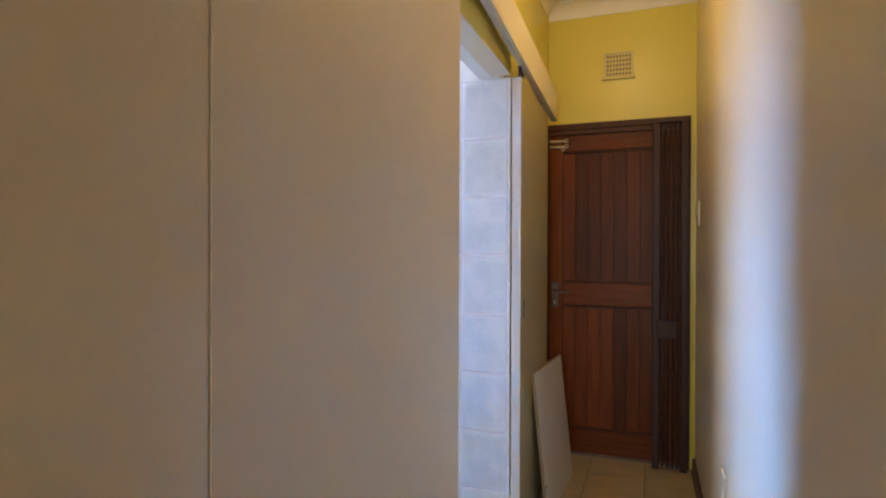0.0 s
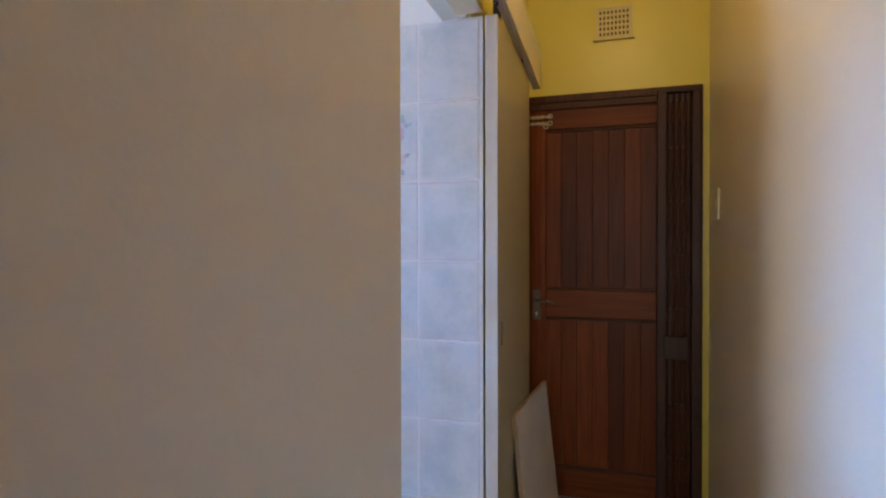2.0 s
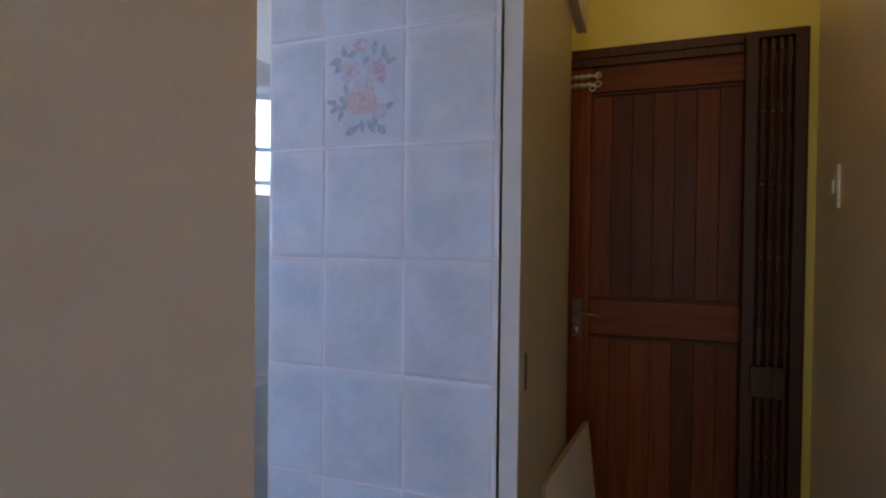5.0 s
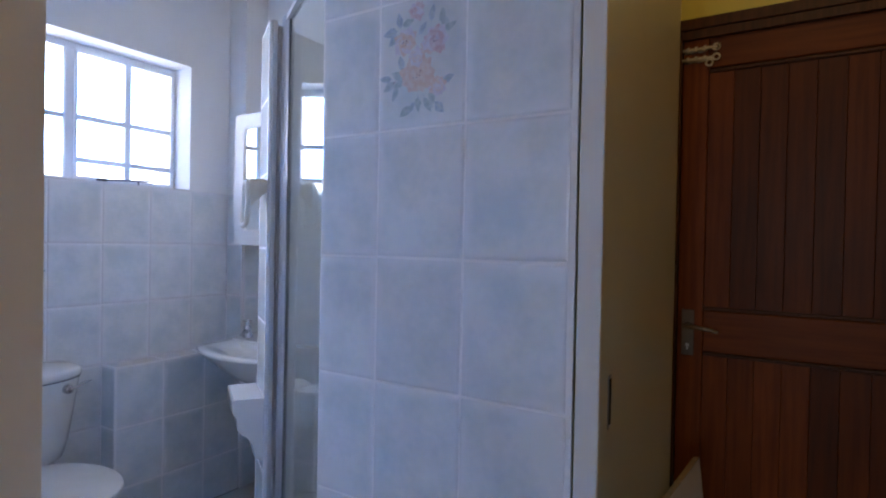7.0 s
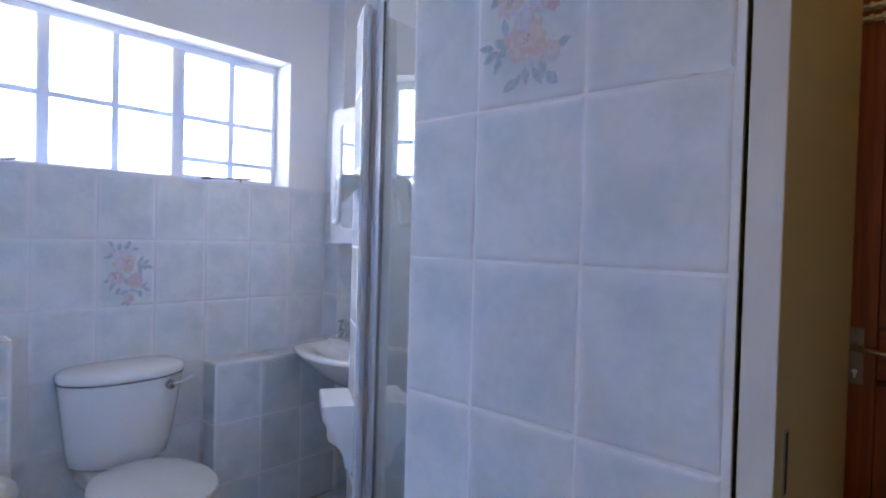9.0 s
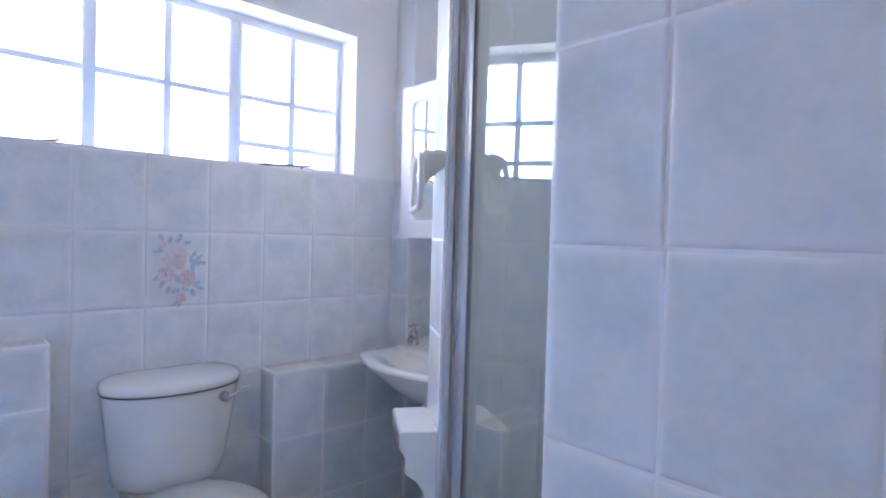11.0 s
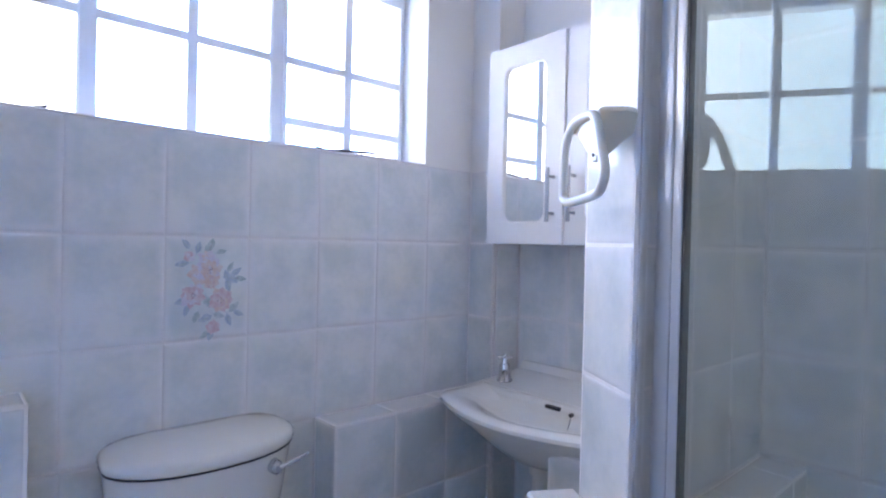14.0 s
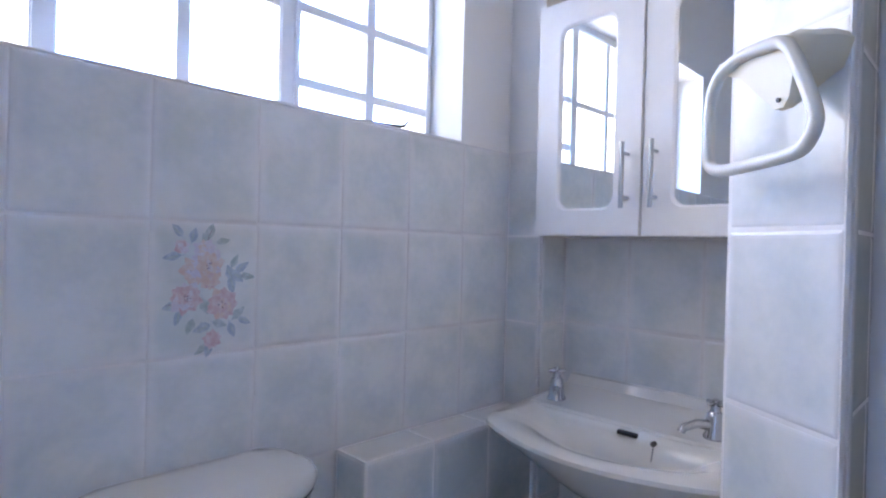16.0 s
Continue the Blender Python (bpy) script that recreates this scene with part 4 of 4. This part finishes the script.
def wash_basin():
    b = thing("wash_basin", (-2.945, 6.66, 0.60), "white ceramic wash basin across the niche", "basin")
    bm = bmesh.new()
    rings = []
    for f, front, half, back, z, cx in ((0.02, 6.61, 0.05, 6.72, 0.604, -2.930), (0.03, 6.575, 0.085, 6.80, 0.612, -2.930), (0.05, 6.535, 0.130, 6.86, 0.634, -2.930), (0.07, 6.497, 0.185, 6.905, 0.668, -2.934), (0.085, 6.462, 0.243, 6.915, 0.704, -2.940),
            (0.096, 6.438, 0.283, 6.918, 0.728, -2.945), (0.099, 6.427, 0.297, 6.919, 0.742, -2.946), (0.100, 6.428, 0.297, 6.919, 0.751, -2.946), (0.100, 6.436, 0.290, 6.919, 0.757, -2.946), (0.096, 6.460, 0.262, 6.70, 0.7575, -2.945),
            (0.092, 6.482, 0.236, 6.694, 0.752, -2.945), (0.084, 6.505, 0.210, 6.690, 0.742, -2.945), (0.070, 6.532, 0.172, 6.682, 0.722, -2.945), (0.05, 6.565, 0.11, 6.652, 0.703, -2.945), (0.02, 6.59, 0.03, 6.618, 0.695, -2.945)):
        rings.append([(x, y, z) for x, y in basin_outline(f, front, half, back, cx)])
    # the deck behind the bowl rises a little to the wall
    rings[8] = [(x, y, z + (0.018 if y > 6.80 else 0)) for x, y, z in rings[8]]
    add_loft(bm, rings)
    part("bowl", bm, CERAMIC, b, "", True)
    up = bmesh.new()
    prof = [(6.9192, 0.765), (6.70, 0.752), (6.705, 0.764), (6.82, 0.775), (6.885, 0.785), (6.903, 0.806), (6.9192, 0.808)]
    add_loft(up, [[(x, y, z) for y, z in prof] for x in (-3.225, -3.21, -2.68, -2.660)])
    part("deck", up, CERAMIC, b, "", True)
    for x, turn in ((-3.174, 33), (-2.765, -42)):
        t = bmesh.new()
        m = Matrix.Translation((x, 6.752, 0.768)) @ Matrix.Rotation(radians(turn), 4, "Z") @ Matrix.Scale(0.93, 4)
        add_tube(t, [m @ Vector((0, 0, z)) for z in (0, 0.006, 0.012, 0.040, 0.058, 0.064, 0.076)], [0.025, 0.025, 0.021, 0.019, 0.017, 0.011, 0.010], 16)
        add_tube(t, [m @ Vector(p) for p in ((0, -0.004, 0.030), (0, -0.045, 0.034), (0, -0.078, 0.024), (0, -0.082, 0.014))], [0.012, 0.010, 0.009, 0.009], 12)
        tap = part("tap", t, CHROME, b, "chrome pillar tap", True)
        hd = bmesh.new()
        for q in (0, 90):
            w = m @ Matrix.Rotation(radians(q + 20), 4, "Z")
            add_tube(hd, [w @ Vector((-0.024, 0, 0.082)), w @ Vector((0.024, 0, 0.082))], 0.0048, 8)
        add_tube(hd, [m @ Vector((0, 0, 0.074)), m @ Vector((0, 0, 0.092))], [0.009, 0.006], 10)
        part("cross_handle", hd, CHROME, tap, "", True)
    # solid dark block paints the shade inside the overflow slot
    ov = bmesh.new()
    add_box(ov, -2.962, -2.912, 6.684, 6.6975, 0.742, 0.7525, 0.003)
    part("overflow", ov, RUBBER_AND_SHADE, b, "dark patch for the shade in the overflow slot")
    ch = bmesh.new()
    for k in range(24):
        f = k / 12
        add_tube(ch, [(-2.872 + 0.012 * f, 6.684 - 0.05 * f, 0.738 - 0.068 * f), (-2.872 + 0.012 * (f + 0.045), 6.684 - 0.05 * (f + 0.045), 0.738 - 0.068 * (f + 0.045))], 0.0016, 5)
    add_tube(ch, [(-2.872, 6.680, 0.742), (-2.872, 6.690, 0.742)], 0.006, 8)
    part("plug_chain", ch, LATCH_IRON, b, "fine dark plug chain")
    pp = bmesh.new()
    add_tube(pp, [(-2.950, 6.655, 0.618), (-2.950, 6.655, 0.30), (-2.950, 6.70, 0.24), (-2.950, 6.92, 0.23)], 0.021, 14)
    add_tube(pp, [(-2.950, 6.655, 0.618), (-2.950, 6.655, 0.565)], 0.030, 14)
    part("waste_pipe", pp, PLASTIC, b, "white plastic waste pipe", True)
    settle(b)


def toilet():
    t = thing("toilet", (-3.12, 5.815, 0), "white ceramic toilet with a closed seat and low cistern", "toilet")
    cy = 5.846

    def ring(half, front, z, back=-3.386, bulge=0.5):
        half, mid = half * 1.065, cy + 0.010
        o = min(1.0, half / 0.15) ** 2
        side = [(back, 0.80), (back + 0.012 * o, 0.92), (back + 0.035 * o, 0.985)]
        pts = [(x, mid + half * f) for x, f in side]
        for k in range(17):
            a = math.pi / 2 - math.pi * k / 16
            pts.append((front - 0.120 * bulge * (1 - abs(math.cos(a)) ** 1.15) * 2, mid + half * math.copysign(abs(math.sin(a)) ** 0.85, math.sin(a))))
        return [(x, y, z) for x, y in pts + [(x, mid - half * f) for x, f in side[::-1]]]

    c = bmesh.new()
    add_loft(c, [ring(0.146, -3.230, 0.400), ring(0.156, -3.216, 0.412), ring(0.166, -3.204, 0.470), ring(0.180, -3.188, 0.590), ring(0.190, -3.180, 0.680), ring(0.193, -3.177, 0.7110)])
    ci = part("cistern", c, CERAMIC, t, "tapered white cistern", True)
    # dark ring, slightly proud, paints the line of shade under the lid
    g = bmesh.new()
    add_loft(g, [ring(0.1956, -3.1728, 0.7108), ring(0.1956, -3.1728, 0.7134)])
    part("lid_gap", g, RUBBER_AND_SHADE, ci, "dark strip for the shade under the lid")
    l = bmesh.new()
    add_loft(l, [ring(0.193, -3.176, 0.7135), ring(0.196, -3.172, 0.716), ring(0.198, -3.170, 0.722), ring(0.198, -3.170, 0.734), ring(0.194, -3.176, 0.743), ring(0.186, -3.186, 0.748), ring(0.168, -3.205, 0.754, -3.385), ring(0.11, -3.25, 0.760, -3.37, 0.3), ring(0.03, -3.30, 0.762, -3.34, 0.08)])
    part("lid", l, CERAMIC, ci, "", True)
    h = bmesh.new()
    add_tube(h, [(-3.230, 5.978, 0.680), (-3.186, 5.978, 0.680), (-3.178, 5.978, 0.680), (-3.172, 5.978, 0.680)], [0.017, 0.017, 0.015, 0.009], 18)
    add_tube(h, [(-3.180, 5.980, 0.682), (-3.168, 5.992, 0.687), (-3.160, 6.030, 0.702), (-3.158, 6.044, 0.706)], [0.007, 0.0055, 0.0045, 0.003], 10)
    part("flush_lever", h, CHROME, ci, "chrome flush lever", True)

    def oval(half, x0, x1, z, n=28):
        cx, rx = (x0 + x1) / 2, (x1 - x0) / 2
        return [(cx + rx * math.cos(math.tau * k / n), cy + half * math.copysign(abs(math.sin(math.tau * k / n)) ** 0.85, math.sin(math.tau * k / n)), z) for k in range(n)]

    p = bmesh.new()
    add_loft(p, [oval(0.105, -3.24, -2.88, 0.0), oval(0.10, -3.24, -2.90, 0.06), oval(0.095, -3.25, -2.92, 0.20), oval(0.135, -3.25, -2.84, 0.30), oval(0.172, -3.26, -2.775, 0.36), oval(0.176, -3.26, -2.770, 0.385)])
    part("pan", p, CERAMIC, t, "", True)
    part("shelf", boxes((-3.386, -3.195, cy - 0.125, cy + 0.125, 0.335, 0.399), bevel=0.012), CERAMIC, t)
    s = bmesh.new()
    add_loft(s, [oval(0.176, -3.205, -2.765, 0.3855), oval(0.181, -3.21, -2.760, 0.392), oval(0.181, -3.21, -2.760, 0.402)])
    seat = part("seat", s, PLASTIC, t, "white plastic seat ring", True)
    s = bmesh.new()
    add_loft(s, [oval(0.182, -3.212, -2.758, 0.4035), oval(0.185, -3.215, -2.755, 0.409), oval(0.183, -3.213, -2.757, 0.419), oval(0.168, -3.20, -2.775, 0.425), oval(0.08, -3.10, -2.86, 0.428)])
    part("seat_lid", s, PLASTIC, t, "closed white seat lid", True)
    for y in (-0.07, 0.07):
        hb = bmesh.new()
        add_tube(hb, [(-3.190, cy + y - 0.018, 0.405), (-3.190, cy + y + 0.018, 0.405)], 0.009, 10)
        part("hinge", hb, PLASTIC, seat, "", True)
    settle(t)


def waste_bin():
    w = thing("waste_bin", (-3.16, 5.405, 0), "small white plastic waste bin with a domed lid", "waste bin")
    bm = bmesh.new()
    c = Vector((-3.16, 5.405, 0))
    add_tube(bm, [c + Vector((0, 0, z)) for z in (0.001, 0.02, 0.425, 0.440)], [0.088, 0.092, 0.106, 0.108], 28)
    part("body", bm, PLASTIC, w, "", True)
    bm = bmesh.new()
    add_tube(bm, [c + Vector((0, 0, z)) for z in (0.4405, 0.447, 0.470, 0.487, 0.496, 0.499)], [0.112, 0.114, 0.108, 0.085, 0.045, 0.01], 28)
    part("lid", bm, PLASTIC, w, "", True)
    settle(w)


waste_bin()
shower()
towel_ring()
paper_holder()
cabinet()
wash_basin()
toilet()


# ---- floral prints on two tiles ----
def flower_print(parent, m, seed, roses, leaves):
    """A spray of roses and leaves, 0.17 wide and 0.22 high, printed flat on a tile at m."""
    rnd = random.Random(seed)
    layers = [bmesh.new() for _ in PRINTS]
    count = [0]

    def petal(k, x, y, length, width, turn):
        count[0] += 1
        z = 0.00025 + 0.000004 * count[0]
        c, s = math.cos(turn), math.sin(turn)
        pts = [(0, 0)] + [(length * f, width * math.sin(math.pi * f ** 0.8) * rnd.uniform(0.8, 1.15)) for f in (0.2, 0.45, 0.7, 0.88)] + [(length, 0)] + [(length * f, -width * math.sin(math.pi * f ** 0.8) * rnd.uniform(0.8, 1.15)) for f in (0.88, 0.7, 0.45, 0.2)]
        layers[k].faces.new([layers[k].verts.new(m @ Vector(((x + c * a - s * b) * 1.0, (y + s * a + c * b), z))) for a, b in pts])

    for x, y, turn in leaves:
        a_ = radians(turn)
        size = rnd.uniform(0.028, 0.036)
        petal(rnd.choice((3, 3, 4)), x - math.cos(a_) * size / 2, y - math.sin(a_) * size / 2, size, size * rnd.uniform(0.22, 0.29), a_)
        petal(5 if rnd.random() < 0.12 else 3, x - math.cos(a_) * size * 0.8, y - math.sin(a_) * size * 0.8, size * 1.1, 0.0006, a_ + rnd.uniform(-0.1, 0.1))
        petal(4, x - math.cos(a_) * size * 0.4, y - math.sin(a_) * size * 0.4, size * 0.8, size * 0.07, a_ + 0.12)
    for x, y, r, kinds in roses:
        first = rnd.uniform(0, 1)
        for n, f, wide in ((9, 1.18, 0.44), (8, 0.95, 0.44), (6, 0.68, 0.42), (5, 0.45, 0.36)):
            for k in range(n):
                a_ = math.tau * (k + first) / n + rnd.uniform(-0.2, 0.2)
                petal(rnd.choice(kinds), x, y, r * f * rnd.uniform(0.85, 1.12), r * f * wide * rnd.uniform(0.8, 1.1), a_)
                if n < 9:
                    petal(kinds[1], x + math.cos(a_) * r * f * 0.35, y + math.sin(a_) * r * f * 0.35, r * f * 0.5, r * 0.045, a_ + rnd.uniform(-0.3, 0.3))
        if r > 0.021:
            for k in range(11):
                a_, q = rnd.uniform(0, math.tau), r * rnd.uniform(0.05, 0.24)
                petal(5, x + q * math.cos(a_), y + q * math.sin(a_), 0.0030, 0.0009, a_)
    for k, bm in enumerate(layers):
        part(("peach_petals", "rose_petals", "lilac_petals", "blue_leaves", "green_leaves", "flower_hearts")[k], bm, PRINTS[k], parent, ("printed peach petals", "printed rose petals", "printed lilac petals", "printed blue leaves", "printed green leaves", "printed dark hearts")[k])


flower_print(bed_west, Matrix(((0, 0, 1, -3.3879), (1, 0, 0, 5.887), (0, 1, 0, 1.082), (0, 0, 0, 1))), 4,
    ((-0.045, 0.078, 0.013, (2, 1, 2)), (-0.004, 0.073, 0.019, (2, 0, 2)), (-0.021, 0.035, 0.024, (0, 2, 0)), (0.004, 0.043, 0.029, (0, 0, 2)), (0.006, 0.014, 0.017, (0, 0, 1)),
     (-0.036, -0.016, 0.027, (1, 1, 2)), (0.031, -0.031, 0.028, (0, 1, 1)), (0.013, -0.097, 0.016, (1, 1, 1))),
    ((-0.053, 0.108, 130), (-0.024, 0.100, 75), (-0.002, 0.092, 110), (0.006, 0.107, 70), (0.032, 0.090, 12), (-0.062, 0.060, 190), (0.055, 0.052, 62), (0.070, 0.040, 35), (0.082, 0.022, -10),
     (0.060, 0.022, -40), (0.046, 0.030, 110), (0.050, 0.005, -80), (-0.064, -0.030, 200), (-0.050, -0.052, 255), (0.000, -0.034, -70), (-0.028, -0.070, 250), (0.028, -0.068, -20), (0.052, -0.082, -70),
     (0.065, -0.050, 45), (0.077, -0.066, -25), (-0.006, -0.074, 200), (-0.006, -0.114, 215), (0.006, -0.117, 260)))
flower_print(bed_nib, Matrix(((1, 0, 0, -1.5825), (0, 0, -1, NIB - 0.0032), (0, 1, 0, 1.586), (0, 0, 0, 1))), 9,
    ((-0.010, 0.098, 0.017, (1, 2, 1)), (0.020, 0.030, 0.018, (2, 0, 2)), (-0.037, 0.044, 0.026, (0, 0, 2)), (0.035, 0.038, 0.025, (1, 1, 2)), (0.040, -0.052, 0.018, (2, 0, 2)), (-0.005, -0.026, 0.036, (0, 0, 0)), (-0.010, 0.010, 0.018, (0, 2, 2))),
    ((-0.052, 0.088, 100), (-0.074, 0.066, 185), (-0.067, 0.050, 225), (-0.030, 0.080, 15), (0.026, 0.090, 80), (0.048, 0.080, 85), (0.067, 0.057, 25), (0.004, 0.064, 50), (0.055, 0.066, 110), (-0.046, 0.004, 100), (-0.056, -0.020, 150),
     (-0.084, -0.023, 170), (-0.075, -0.040, 210), (-0.060, -0.055, 250), (-0.050, -0.036, 200), (0.063, -0.040, 22), (-0.004, -0.082, -85), (-0.020, -0.087, 235), (-0.034, -0.092, 215), (0.018, -0.084, -60), (0.045, -0.092, -45), (0.027, -0.074, -85)))

# ---- tiles ----
W_COLS = [6.795 - 0.2015 * k for k in range(14, -1, -1)]
tile_field(bed_west, (-3.3945, 0, 0), (0, 1, 0), [y for y in W_COLS if y > 4.1], ROWS_Z, joint=0.0005)
tile_field(bed_strip, (0, 6.7965, 0), (1, 0, 0), [-3.388, -3.270], ROWS_Z)
tile_field(bed_niche, (0, 6.9258, 0), (1, 0, 0), [-3.262, -3.06, -2.858, -2.656, -2.608], ROWS_Z)
tile_field(bed_niche, (-3.2698, 0, 0), (0, 1, 0), [6.800, 6.919], ROWS_Z)
tile_field(bed_nib, (0, NIB + 0.0035, 0), (1, 0, 0), [-1.838, -1.683, -1.482, -1.2790], HIGH_Z)
tile_field(bed_diag, (P0.x - OUT.x * 0.0045, P0.y - OUT.y * 0.0045, 0), DIAG, [-0.186, 0.0045], HIGH_Z)
tile_field(bed_shower_n, (0, 6.9115, 0), (1, 0, 0), [-2.466, -2.265, -2.064, -1.862, -1.661, -1.412], HIGH_Z, joint=0.0007)
tile_field(bed_shower_w, (-2.474, 0, 0), (0, 1, 0), [6.31, 6.508, 6.709, 6.905], HIGH_Z, joint=0.0007)
tile_field(bed_shower_e, (-1.405, 0, 0), (0, -1, 0), [-6.90, -6.70, -6.50, -6.30, -6.10, -5.99], HIGH_Z, joint=0.0007)
for ob, x, y0, y1, top in ((ledge_right, -3.286, 6.196, 6.795, 0.710), (ledge_left, -3.286, 4.55, 5.519, 0.888), (ledge_shower, -2.371, 6.40, 6.905, 0.704)):
    cols = [y0 + 0.0005 + 0.2015 * k for k in range(8) if y0 + 0.2015 * k < y1 - 0.03] + [y1]
    if ob is ledge_left:
        cols = [y1 - 0.2015 * k for k in range(6, -1, -1)]
    zs = [z for z in ROWS_Z if z < top - 0.03] + [top - 0.009]
    tile_field(ob, (x - 0.0005, 0, 0), (0, 1, 0), cols, zs)
    back = -3.387 if x < -3 else -2.466
    tile_field(ob, (0, 0, top - 0.0085), (0, 1, 0), cols, [-(x + 0.006), -back], TRIM, (-1, 0, 0))
    if ob is ledge_right or ob is ledge_shower:
        tile_field(ob, (0, y0 + 0.0005, 0), (1, 0, 0), [back, x + 0.004], zs)
    else:
        tile_field(ob, (0, y1 - 0.0005, 0), (-1, 0, 0), [-(x + 0.004), -back], zs)
tile_field(ledge_basin, (0, 6.5115, 0), (1, 0, 0), [-2.809, -2.610], [z for z in ROWS_Z if z < 0.69] + [0.698])
tile_field(ledge_basin, (-2.8085, 0, 0), (0, -1, 0), [-6.915, -6.713, -6.511], [z for z in ROWS_Z if z < 0.69] + [0.698])
tile_field(ledge_basin, (0, 0, 0.6985), (1, 0, 0), [-2.813, -2.612], [6.507, 6.709, 6.91], TRIM, (0, 1, 0))
tile_field(passage_floor, (0, 0, -0.006), (1, 0, 0), [-1.233, -1.034, -0.738, -0.492], [3.45 + 0.2955 * k for k in range(13)], FLOOR_TILE, (0, 1, 0))
tile_field(bath_floor, (0, 0, -0.006), (1, 0, 0), [-3.28 + 0.3 * k for k in range(7)], [4.2 + 0.3 * k for k in range(10)], BATH_FLOOR, (0, 1, 0))
